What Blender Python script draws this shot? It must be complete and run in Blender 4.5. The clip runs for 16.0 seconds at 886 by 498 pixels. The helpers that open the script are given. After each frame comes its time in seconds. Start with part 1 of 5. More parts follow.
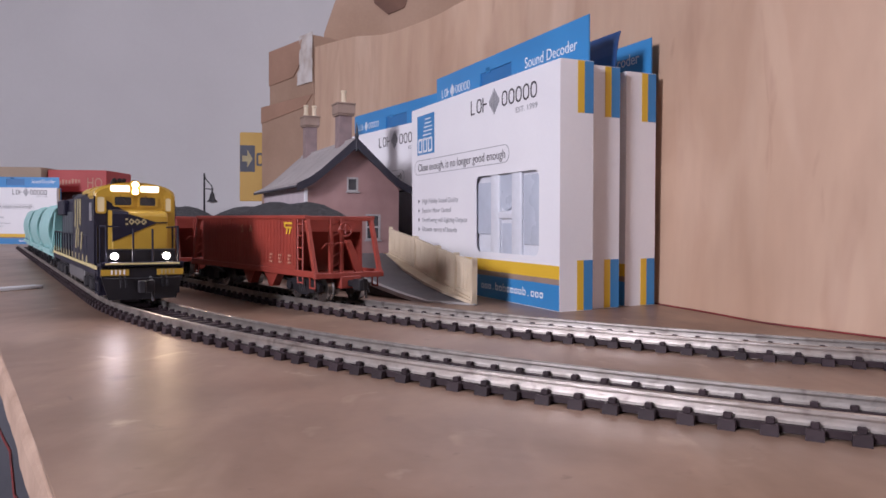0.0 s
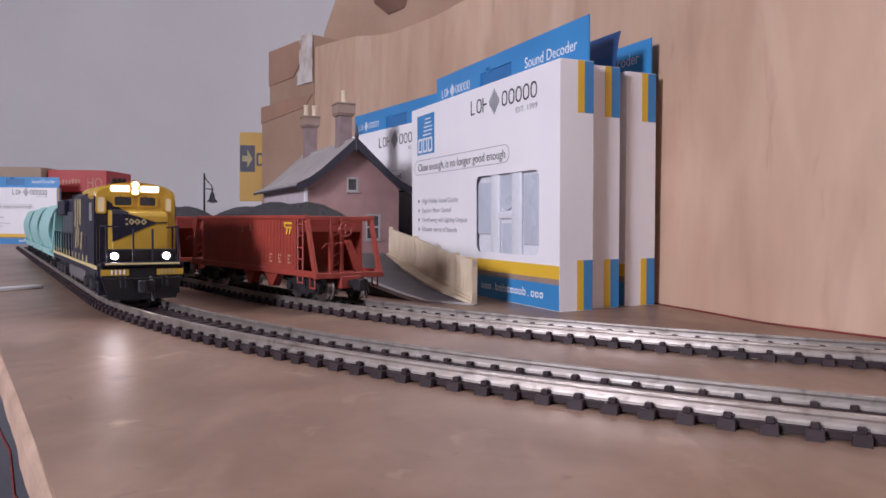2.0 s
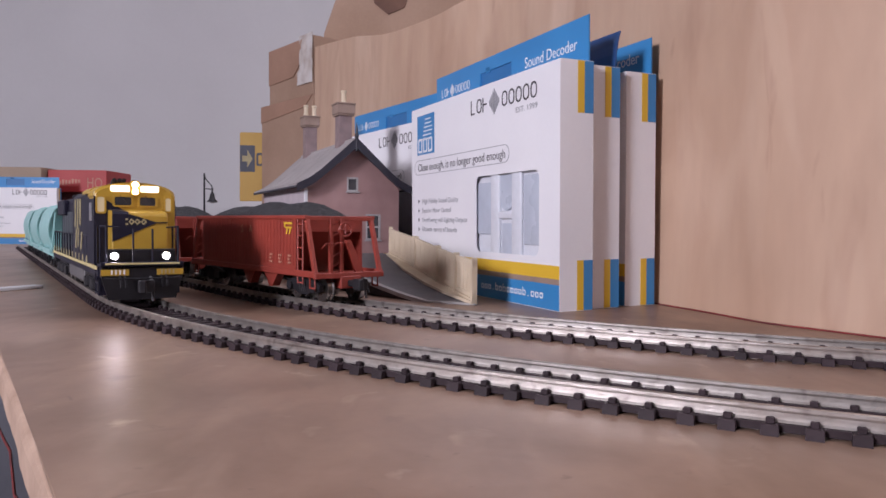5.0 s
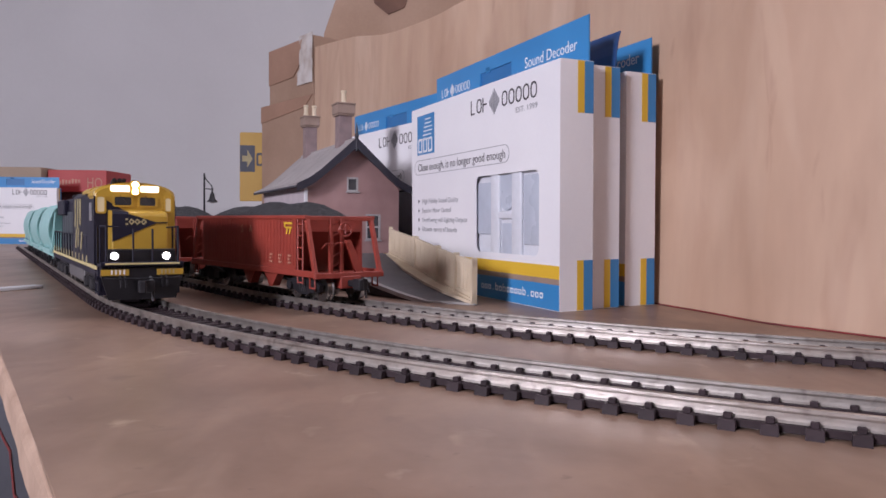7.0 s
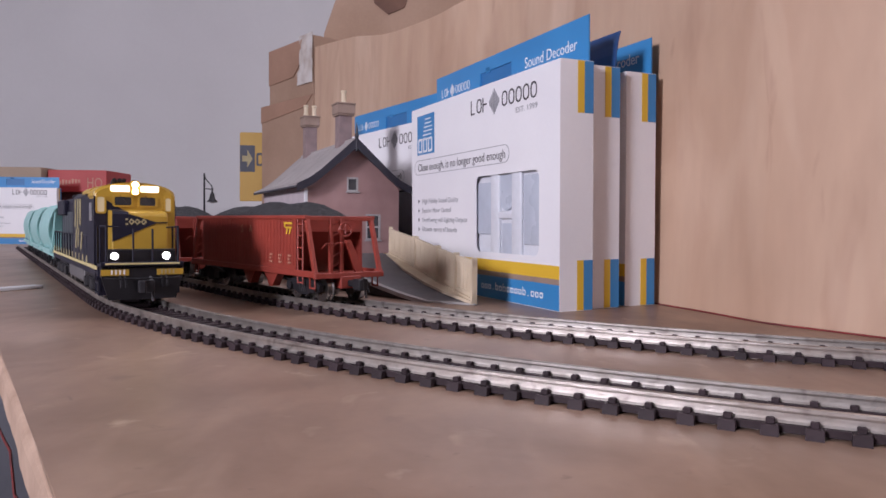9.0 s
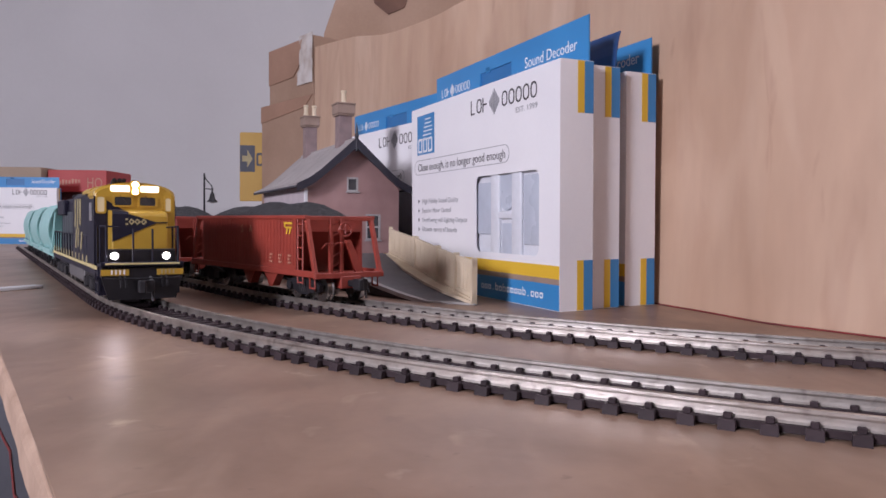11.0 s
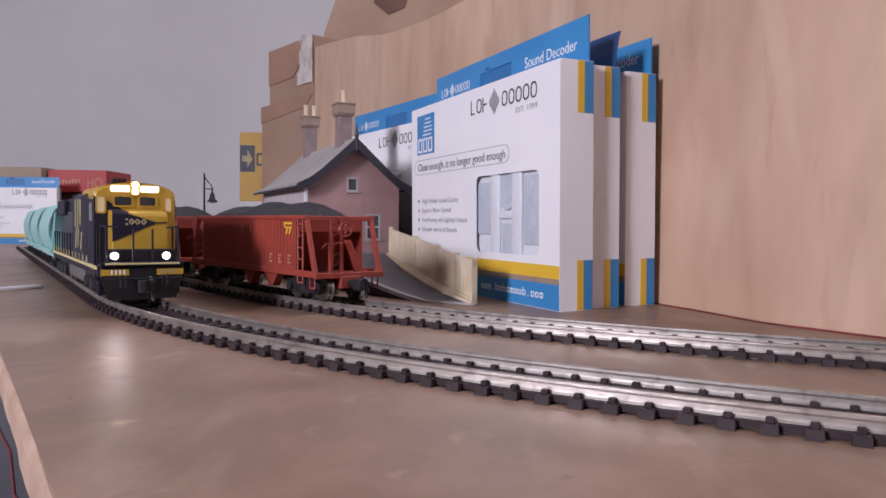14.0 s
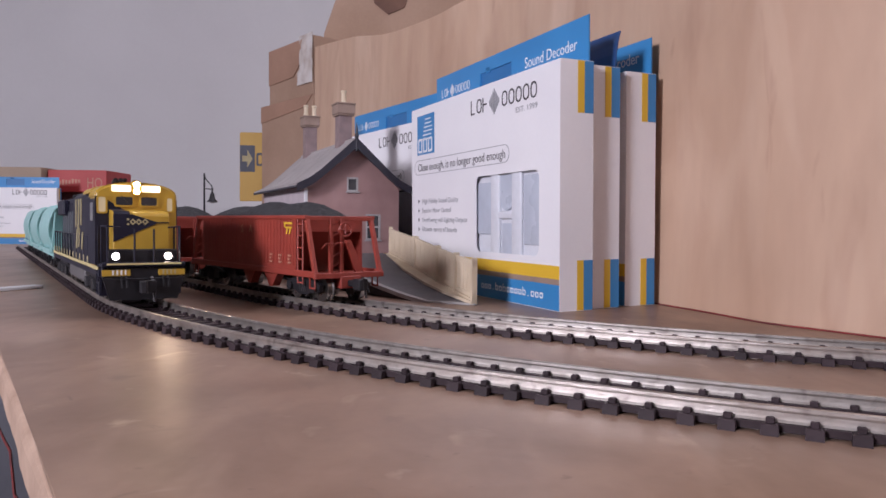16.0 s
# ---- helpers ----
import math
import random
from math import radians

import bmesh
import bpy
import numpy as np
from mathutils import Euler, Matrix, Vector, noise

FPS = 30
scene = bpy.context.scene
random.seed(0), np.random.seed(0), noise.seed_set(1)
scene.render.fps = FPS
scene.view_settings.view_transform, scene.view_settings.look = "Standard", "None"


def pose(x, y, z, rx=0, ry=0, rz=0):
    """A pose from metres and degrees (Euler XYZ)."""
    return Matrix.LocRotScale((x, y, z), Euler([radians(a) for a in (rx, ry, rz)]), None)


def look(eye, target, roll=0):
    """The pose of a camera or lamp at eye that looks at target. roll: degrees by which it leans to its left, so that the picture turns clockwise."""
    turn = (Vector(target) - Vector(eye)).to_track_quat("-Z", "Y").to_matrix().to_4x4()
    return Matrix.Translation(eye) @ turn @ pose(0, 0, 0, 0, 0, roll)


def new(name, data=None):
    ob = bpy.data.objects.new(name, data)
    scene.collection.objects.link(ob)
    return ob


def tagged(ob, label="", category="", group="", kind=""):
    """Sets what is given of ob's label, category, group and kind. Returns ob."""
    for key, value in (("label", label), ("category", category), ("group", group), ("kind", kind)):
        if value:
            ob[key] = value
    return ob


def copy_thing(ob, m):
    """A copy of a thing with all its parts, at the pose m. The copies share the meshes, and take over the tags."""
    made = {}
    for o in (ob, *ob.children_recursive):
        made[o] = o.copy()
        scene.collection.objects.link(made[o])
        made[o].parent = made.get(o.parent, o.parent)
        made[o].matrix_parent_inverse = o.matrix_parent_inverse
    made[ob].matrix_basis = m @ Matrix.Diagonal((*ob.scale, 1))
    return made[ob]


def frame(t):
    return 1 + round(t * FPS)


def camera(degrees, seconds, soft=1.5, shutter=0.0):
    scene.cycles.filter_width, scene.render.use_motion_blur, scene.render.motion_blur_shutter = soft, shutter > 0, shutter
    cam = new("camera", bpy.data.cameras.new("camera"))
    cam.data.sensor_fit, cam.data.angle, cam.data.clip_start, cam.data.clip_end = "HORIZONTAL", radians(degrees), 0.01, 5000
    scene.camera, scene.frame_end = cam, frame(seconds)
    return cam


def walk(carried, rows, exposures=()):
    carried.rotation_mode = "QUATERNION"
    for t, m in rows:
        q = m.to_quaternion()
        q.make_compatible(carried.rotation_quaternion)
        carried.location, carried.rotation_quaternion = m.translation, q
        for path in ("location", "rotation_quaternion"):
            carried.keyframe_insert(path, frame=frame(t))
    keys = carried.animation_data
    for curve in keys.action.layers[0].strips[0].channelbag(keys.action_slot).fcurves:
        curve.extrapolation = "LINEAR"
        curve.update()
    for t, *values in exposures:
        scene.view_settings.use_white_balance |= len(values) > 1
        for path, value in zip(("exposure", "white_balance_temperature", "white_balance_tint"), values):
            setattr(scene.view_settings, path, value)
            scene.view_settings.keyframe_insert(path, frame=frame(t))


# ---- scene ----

cam = camera(62.3, 16.0, soft=1.6)
EYE = (0.0, 0.0, 0.03806)
STAND = look(EYE, (0.0, 1.0, 0.03806 - math.tan(radians(1.922))), 0.608)
walk(cam, [(0.0, STAND), (16.0, STAND)], exposures=[(0.0, 0.06, 5950, 18), (16.0, 0.06, 5950, 18)])

# ---- light: a window behind and to the side, and a ceiling lamp ----
world = bpy.data.worlds.new("daylight")
scene.world = world
world.use_nodes = True
_n = world.node_tree.nodes
_sky = _n.new("ShaderNodeTexSky")
_sky.sky_type, _sky.sun_disc, _sky.sun_elevation, _sky.sun_rotation = "NISHITA", False, radians(35), radians(60)
world.node_tree.links.new(_sky.outputs[0], _n["Background"].inputs[0])
_n["Background"].inputs[1].default_value = 0.1


def area_lamp(name, eye, target, sx, sy, watts, colour):
    d = bpy.data.lights.new(name, "AREA")
    d.shape, d.size, d.size_y, d.energy, d.color = "RECTANGLE", sx, sy, watts, colour
    ob = new(name, d)
    ob.matrix_world = look(eye, target)
    return ob


area_lamp("window_light", (-1.25, -0.98, 0.57), (-0.05, 0.4, 0.05), 0.30, 0.38, 30.0, (1.0, 0.95, 0.94))
area_lamp("ceiling_light", (0.88, 0.20, 1.60), (0.88, 0.20, 0.0), 0.5, 1.1, 16.5, (1.0, 0.96, 0.94))


# ---- materials ----
def mat(name, c1, c2=None, rough=0.6, metal=0.0, scale=60.0, fine=600.0, bump=0.15, spread=(0.35, 0.7), stretch=(1, 1, 1), rnd=0.0, coat=0.0, dist=0.0004, warp=0.0, spec=0.5, spots=None, vary=0.08):
    """Two tones mixed by a broad noise, with a fine noise for grain, gloss and relief."""
    m = bpy.data.materials.new(name)
    m.use_nodes = True
    t = m.node_tree
    n, l = t.nodes, t.links
    b = n["Principled BSDF"]
    c2 = c2 or tuple(x * 0.82 for x in c1)
    tc = n.new("ShaderNodeTexCoord")
    mp = n.new("ShaderNodeMapping")
    mp.inputs["Scale"].default_value = stretch
    l.new(tc.outputs["Object"], mp.inputs[0])
    broad, grain = n.new("ShaderNodeTexNoise"), n.new("ShaderNodeTexNoise")
    for node, s, d in ((broad, scale, 4.0), (grain, fine, 3.0)):
        node.inputs["Scale"].default_value, node.inputs["Detail"].default_value = s, d
        l.new(mp.outputs[0], node.inputs["Vector"])
    ramp = n.new("ShaderNodeMapRange")
    ramp.inputs["From Min"].default_value, ramp.inputs["From Max"].default_value = spread
    l.new(broad.outputs["Fac"], ramp.inputs["Value"])
    mix = n.new("ShaderNodeMix")
    mix.data_type = "RGBA"
    l.new(ramp.outputs[0], mix.inputs[0])
    mix.inputs[6].default_value, mix.inputs[7].default_value = (*c1, 1), (*c2, 1)
    tone = mix.outputs[2]
    for c3, s3, lo, hi, amount, *pull in spots or ():
        sn = n.new("ShaderNodeTexNoise")
        sn.inputs["Scale"].default_value, sn.inputs["Detail"].default_value, sn.inputs["Distortion"].default_value = s3, 3.0, 0.6
        if pull:
            mp3 = n.new("ShaderNodeMapping")
            mp3.inputs["Rotation"].default_value, mp3.inputs["Scale"].default_value = (0, 0, radians(pull[0])), pull[1]
            l.new(tc.outputs["Object"], mp3.inputs[0])
            l.new(mp3.outputs[0], sn.inputs["Vector"])
        else:
            l.new(mp.outputs[0], sn.inputs["Vector"])
        sr = n.new("ShaderNodeMapRange")
        sr.inputs["From Min"].default_value, sr.inputs["From Max"].default_value, sr.inputs["To Max"].default_value = lo, hi, amount
        l.new(sn.outputs["Fac"], sr.inputs["Value"])
        sm = n.new("ShaderNodeMix")
        sm.data_type = "RGBA"
        l.new(sr.outputs[0], sm.inputs[0])
        l.new(tone, sm.inputs[6])
        sm.inputs[7].default_value = (*c3, 1)
        tone = sm.outputs[2]
    hsv = n.new("ShaderNodeHueSaturation")
    l.new(tone, hsv.inputs["Color"])
    val = n.new("ShaderNodeMapRange")
    val.inputs["To Min"].default_value, val.inputs["To Max"].default_value = 1 - vary, 1 + vary
    l.new(grain.outputs["Fac"], val.inputs["Value"])
    if rnd:
        info = n.new("ShaderNodeObjectInfo")
        r = n.new("ShaderNodeMapRange")
        r.inputs["To Min"].default_value, r.inputs["To Max"].default_value = 1 - rnd, 1 + rnd
        mu = n.new("ShaderNodeMath")
        mu.operation = "MULTIPLY"
        l.new(info.outputs["Random"], r.inputs["Value"])
        l.new(r.outputs[0], mu.inputs[0])
        l.new(val.outputs[0], mu.inputs[1])
        l.new(mu.outputs[0], hsv.inputs["Value"])
    else:
        l.new(val.outputs[0], hsv.inputs["Value"])
    l.new(hsv.outputs[0], b.inputs["Base Color"])
    rr = n.new("ShaderNodeMapRange")
    rr.inputs["To Min"].default_value, rr.inputs["To Max"].default_value = max(0.03, rough - 0.1), min(1, rough + 0.1)
    l.new(broad.outputs["Fac"], rr.inputs["Value"])
    l.new(rr.outputs[0], b.inputs["Roughness"])
    b.inputs["Metallic"].default_value = metal
    b.inputs["Specular IOR Level"].default_value = spec
    broad.inputs["Distortion"].default_value = warp
    b.inputs["Coat Weight"].default_value = coat
    bp = n.new("ShaderNodeBump")
    bp.inputs["Strength"].default_value, bp.inputs["Distance"].default_value = bump, dist
    l.new(grain.outputs["Fac"], bp.inputs["Height"])
    l.new(bp.outputs[0], b.inputs["Normal"])
    return m


def glow(name, c, strength):
    m = bpy.data.materials.new(name)
    m.use_nodes = True
    b = m.node_tree.nodes["Principled BSDF"]
    b.inputs["Base Color"].default_value = (*(x * 0.3 for x in c), 1)
    b.inputs["Emission Color"].default_value = (*c, 1)
    b.inputs["Emission Strength"].default_value = strength
    return m


BOARD = mat("brown_hardboard", (0.285, 0.177, 0.124), (0.205, 0.125, 0.085), 0.40, scale=22, fine=260, bump=0.10, spread=(0.36, 0.64), stretch=(1.2, 1.0, 1), warp=0.5, spots=(((0.15, 0.09, 0.065), 48, 0.63, 0.74, 0.75), ((0.50, 0.37, 0.28), 62, 0.64, 0.75, 0.6), ((0.30, 0.215, 0.17), 5, 0.45, 0.7, 0.6), ((0.44, 0.295, 0.21), 40, 0.50, 0.72, 0.35, -28, (1.5, 0.55, 1)), ((0.19, 0.115, 0.08), 34, 0.56, 0.74, 0.4, -28, (1.4, 0.6, 1)), ((0.15, 0.09, 0.065), 130, 0.68, 0.74, 0.6, 0, (1, 1, 1))))
BOARD.node_tree.nodes["Principled BSDF"].inputs["Coat Weight"].default_value = 0.25
BOARD.node_tree.nodes["Principled BSDF"].inputs["Coat Roughness"].default_value = 0.48
RAWWOOD = mat("raw_ply_edge", (0.50, 0.35, 0.265), (0.36, 0.24, 0.175), 0.8, scale=60, fine=500, bump=0.5)
PLY = mat("plywood_panel", (0.537, 0.370, 0.266), (0.442, 0.287, 0.20), 0.5, scale=15, fine=90, bump=0.06, spread=(0.3, 0.7), stretch=(1.35, 1.35, 0.38), warp=1.2, spots=(((0.38, 0.235, 0.165), 21, 0.56, 0.72, 0.65), ((0.66, 0.49, 0.38), 17, 0.56, 0.72, 0.45), ((0.34, 0.21, 0.15), 60, 0.66, 0.78, 0.5)))
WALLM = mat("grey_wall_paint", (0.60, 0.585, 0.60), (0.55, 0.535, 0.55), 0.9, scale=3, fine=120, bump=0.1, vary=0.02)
# unseen walls: darker than the north wall to hold back bounced light
WALLD = mat("bounce_toned_wall", (0.46, 0.435, 0.445), (0.41, 0.385, 0.395), 0.9, scale=3, fine=120, bump=0.1)
LOWDARK = mat("blue_grey_wall_darkening", (0.20, 0.20, 0.23), (0.17, 0.17, 0.20), 0.8, scale=4, fine=120, bump=0.1)
CEILM = mat("white_ceiling_paint", (0.62, 0.61, 0.60), None, 0.9, scale=3, fine=120, bump=0.1)
FLOORM = mat("grey_floor", (0.12, 0.12, 0.14), (0.095, 0.095, 0.115), 0.6, scale=4, fine=120)
CARD = mat("brown_cardboard", (0.34, 0.20, 0.14), (0.27, 0.16, 0.11), 0.85, scale=14, fine=300, bump=0.12)
CARD2 = mat("pale_cardboard", (0.355, 0.235, 0.168), (0.295, 0.19, 0.133), 0.85, scale=14, fine=300, bump=0.12)
TAPE = mat("clear_tape", (0.62, 0.58, 0.56), (0.45, 0.38, 0.34), 0.15, scale=60, fine=300, bump=0.6, coat=0.6)
WHITE = mat("white_printed_card", (0.80, 0.79, 0.82), (0.75, 0.74, 0.78), 0.38, scale=18, fine=500, bump=0.03, vary=0.02)
BLUE = mat("blue_printed_card", (0.045, 0.235, 0.52), (0.04, 0.20, 0.46), 0.35, scale=18, fine=500, bump=0.03, vary=0.02)
# darker copy of BLUE: the bent flap's shade put into its colour
BLUESHADE = mat("blue_card_in_shade", (0.02, 0.07, 0.22), (0.018, 0.06, 0.18), 0.45, scale=18, fine=500, bump=0.03, vary=0.02)
# BLUE toned down, so the slot's shade sits in the tab colour
SLOTBLUE = mat("shaded_blue_card", (0.03, 0.15, 0.37), (0.027, 0.13, 0.32), 0.4, scale=18, fine=500, bump=0.03, vary=0.02)
GOLD = mat("yellow_printed_card", (0.72, 0.46, 0.035), (0.66, 0.41, 0.03), 0.38, scale=18, fine=500, bump=0.03, vary=0.02)
INK = mat("black_ink", (0.05, 0.045, 0.055), (0.07, 0.065, 0.075), 0.5)
GREYINK = mat("grey_ink", (0.30, 0.30, 0.33), (0.36, 0.36, 0.39), 0.5)
WHITEINK = mat("white_ink", (0.8, 0.8, 0.82), (0.7, 0.7, 0.74), 0.5)
BLISTER = mat("clear_blister_plastic", (0.72, 0.74, 0.80), (0.64, 0.66, 0.73), 0.3, scale=35, fine=200, bump=0.15, coat=0.5)
# same plastic as BLISTER, darkened where shade falls in the tray recesses
RECESS = mat("bluish_recess_shade", (0.52, 0.56, 0.65), (0.45, 0.49, 0.58), 0.28, scale=35, fine=200, bump=0.15, coat=0.4)
# paler than NAVY: reflected light on the hood doors put into the colour
HOOD = mat("blue_hood_paint_lit", (0.035, 0.042, 0.055), (0.05, 0.058, 0.07), 0.42, scale=40, fine=700, bump=0.06)
RAILM = mat("nickel_rail", (0.56, 0.52, 0.49), (0.35, 0.305, 0.275), 0.44, 0.92, scale=120, fine=900, bump=0.15, spots=(((0.16, 0.13, 0.12), 160, 0.55, 0.7, 0.6),))
TIE = mat("dark_sleeper_plastic", (0.024, 0.0145, 0.018), (0.036, 0.024, 0.028), 0.6, scale=150, fine=1500, bump=0.2, rnd=0.25, spec=0.25)
REDBOX = mat("oxide_red_plastic", (0.31, 0.048, 0.032), (0.245, 0.037, 0.025), 0.5, scale=50, fine=700, bump=0.08)
COAL = mat("coal_load", (0.022, 0.022, 0.026), (0.045, 0.043, 0.048), 0.7, scale=500, fine=2200, bump=0.9, dist=0.001)
BLACK = mat("black_plastic", (0.014, 0.013, 0.016), (0.022, 0.020, 0.024), 0.5, scale=80, fine=900, bump=0.08, spec=0.3)
STEEL = mat("wheel_steel", (0.34, 0.32, 0.32), (0.20, 0.185, 0.185), 0.3, 0.95, scale=200, fine=900)
NAVY = mat("dark_blue_paint", (0.011, 0.0105, 0.024), (0.016, 0.015, 0.030), 0.45, scale=60, fine=800, bump=0.05, spec=0.3, vary=0.02)
YELLOW = mat("locomotive_yellow_paint", (0.47, 0.29, 0.030), (0.40, 0.24, 0.024), 0.38, scale=60, fine=800, bump=0.05, vary=0.02)
DULLCREAM = mat("dull_cream_lettering", (0.42, 0.36, 0.20), (0.34, 0.28, 0.15), 0.55)
FADED = mat("faded_lettering", (0.46, 0.22, 0.15), (0.38, 0.16, 0.11), 0.6)
CREAM = mat("cream_lettering", (0.62, 0.52, 0.26), (0.5, 0.42, 0.2), 0.5)
MINT = mat("mint_green_plastic", (0.33, 0.57, 0.56), (0.285, 0.51, 0.50), 0.45, scale=40, fine=600, bump=0.05, vary=0.02)
GLASS = mat("dark_window_glazing", (0.03, 0.027, 0.03), (0.05, 0.045, 0.05), 0.12, coat=0.5)
PINK = mat("pink_brick_card", (0.36, 0.22, 0.21), (0.31, 0.185, 0.18), 0.75, scale=90, fine=1500, bump=0.25)
# paler house wall: light falling on the left side put into its colour
PALE = mat("pale_lit_wall", (0.46, 0.40, 0.43), (0.41, 0.36, 0.39), 0.8, scale=90, fine=1500, bump=0.2)
CHIM = mat("chimney_brick", (0.26, 0.19, 0.19), (0.20, 0.145, 0.148), 0.8, scale=140, fine=1500, bump=0.3)
SLATE = mat("grey_slate_roof", (0.40, 0.365, 0.365), (0.33, 0.30, 0.30), 0.7, scale=80, fine=900, bump=0.2)
BARGE = mat("dark_bargeboard", (0.022, 0.020, 0.032), (0.03, 0.028, 0.04), 0.5)
STONE = mat("tan_chimney_cap", (0.30, 0.215, 0.175), (0.24, 0.17, 0.138), 0.75, scale=90, fine=1500)
CREAMWALL = mat("cream_plastic_fence", (0.66, 0.56, 0.42), (0.56, 0.46, 0.33), 0.6, scale=60, fine=900, bump=0.12)
TARMAC = mat("grey_platform_surface", (0.13, 0.12, 0.13), (0.17, 0.16, 0.165), 0.85, scale=70, fine=1800, bump=0.4)
EDGEW = mat("pale_platform_edging", (0.42, 0.40, 0.40), (0.34, 0.32, 0.32), 0.7, scale=70, fine=1200)
YBOX = mat("yellow_carton", (0.52, 0.325, 0.075), (0.46, 0.28, 0.065), 0.6, scale=20, fine=400, bump=0.05, vary=0.02)
REDCARTON = mat("red_carton", (0.42, 0.035, 0.035), (0.36, 0.03, 0.03), 0.5, scale=20, fine=400, bump=0.05)
MAROON = mat("maroon_carton", (0.12, 0.035, 0.035), (0.09, 0.03, 0.03), 0.6, scale=20, fine=400)
CORDM = mat("dark_red_cord", (0.22, 0.03, 0.03), (0.12, 0.03, 0.03), 0.7)
mat_grey = mat("dusty_grey_plastic", (0.10, 0.095, 0.10), (0.14, 0.13, 0.135), 0.55, scale=60, fine=700)
HOLEDARK = mat("hole_shade_brown", (0.16, 0.085, 0.06), (0.11, 0.06, 0.045), 0.9, scale=40)
EMBLEM = mat("slate_blue_print", (0.075, 0.08, 0.11), (0.06, 0.065, 0.09), 0.6)
TAN = mat("tan_carton", (0.36, 0.27, 0.20), (0.32, 0.24, 0.18), 0.7, scale=20, fine=400)
LAMPGLOW = glow("warm_headlight", (1.0, 0.80, 0.42), 16.0)
DITCHGLOW = glow("white_ditch_light", (1.0, 0.90, 0.86), 14.0)
HOTLEFT = glow("white_filament_glare", (1.0, 0.86, 0.80), 260.0)
HOTRIGHT = glow("warm_filament_glare", (1.0, 0.74, 0.46), 260.0)
BOARDGLOW = glow("lit_number_board", (1.0, 0.86, 0.58), 2.2)
CABGLOW = glow("lit_cab_window", (1.0, 0.78, 0.45), 0.28)
TUBEGLOW = glow("ceiling_tube", (1.0, 0.97, 0.93), 1.0)

# ---- mesh helpers, in millimetres ----
MM = 0.001


def M(x, y, z, rz=0.0, rx=0.0, ry=0.0):
    return pose(x * MM, y * MM, z * MM, rx, ry, rz)


def thing(name, m, label, category, group="", kind=""):
    ob = new(name)
    ob.matrix_basis = m
    ob.empty_display_size = 0.01
    return tagged(ob, label, category, group, kind)


def part(name, bm, material, parent=None, label="", smooth=False):
    me = bpy.data.meshes.new(name)
    bmesh.ops.transform(bm, matrix=Matrix.Scale(MM, 4), verts=bm.verts)
    bmesh.ops.recalc_face_normals(bm, faces=bm.faces)
    bm.to_mesh(me)
    bm.free()
    me.materials.append(material)
    if smooth:
        for p in me.polygons:
            p.use_smooth = True
        me.set_sharp_from_angle(angle=radians(35))
    ob = new(name, me)
    if parent:
        ob.parent = parent
    return tagged(ob, label)


def again(name, ob, parent, m):
    o = new(name, ob.data)
    o.parent = parent
    o.matrix_basis = m
    return o


def B():
    return bmesh.new()


def put(bm, src, m=None):
    """Adds the bmesh src, moved by m, to bm."""
    if m is not None:
        bmesh.ops.transform(src, matrix=m, verts=src.verts)
    me = bpy.data.meshes.new("tmp")
    src.to_mesh(me)
    src.free()
    bm.from_mesh(me)
    bpy.data.meshes.remove(me)
    return bm


def box(bm, x0, x1, y0, y1, z0, z1, bev=0.0, m=None, seg=1):
    s = bmesh.new()
    bmesh.ops.create_cube(s, size=1.0, matrix=Matrix.LocRotScale(((x0 + x1) / 2, (y0 + y1) / 2, (z0 + z1) / 2), None, (abs(x1 - x0), abs(y1 - y0), abs(z1 - z0))))
    if bev:
        bmesh.ops.bevel(s, geom=s.edges[:], offset=bev, segments=seg, affect="EDGES", profile=0.5)
    return put(bm, s, m)


def prism(bm, pts, lo, hi, axis="z", bev=0.0, m=None):
    """A closed outline pushed along an axis: (x, y) for z, (x, z) for y, (y, z) for x."""
    s = bmesh.new()
    at = {"z": lambda p, h: (p[0], p[1], h), "y": lambda p, h: (p[0], h, p[1]), "x": lambda p, h: (h, p[0], p[1])}[axis]
    a = [s.verts.new(at(p, lo)) for p in pts]
    b = [s.verts.new(at(p, hi)) for p in pts]
    s.faces.new(a)
    s.faces.new(b[::-1])
    k = len(pts)
    for i in range(k):
        s.faces.new((a[i], b[i], b[(i + 1) % k], a[(i + 1) % k]))
    if bev:
        bmesh.ops.bevel(s, geom=s.edges[:], offset=bev, segments=1, affect="EDGES", profile=0.5)
    bmesh.ops.triangulate(s, faces=[f for f in s.faces if len(f.verts) > 4])
    return put(bm, s, m)


def rod(bm, p, q, r, seg=8, r2=None):
    p, q = Vector(p), Vector(q)
    s = bmesh.new()
    bmesh.ops.create_cone(s, cap_ends=True, segments=seg, radius1=r, radius2=r if r2 is None else r2, depth=(q - p).length)
    turn = (q - p).to_track_quat("Z", "Y").to_matrix().to_4x4()
    return put(bm, s, Matrix.Translation((p + q) / 2) @ turn)


def tube(bm, pts, r, seg=6):
    for p, q in zip(pts, pts[1:]):
        rod(bm, p, q, r, seg)
    return bm


def lathe(bm, prof, seg=20, m=None):
    """Profile (radius, height) turned round z."""
    s = bmesh.new()
    rings = []
    for r, z in prof:
        rings.append([s.verts.new((r * math.cos(2 * math.pi * i / seg), r * math.sin(2 * math.pi * i / seg), z)) for i in range(seg)])
    for a, b in zip(rings, rings[1:]):
        for i in range(seg):
            s.faces.new((a[i], a[(i + 1) % seg], b[(i + 1) % seg], b[i]))
    s.faces.new(rings[0][::-1])
    s.faces.new(rings[-1])
    return put(bm, s, m)


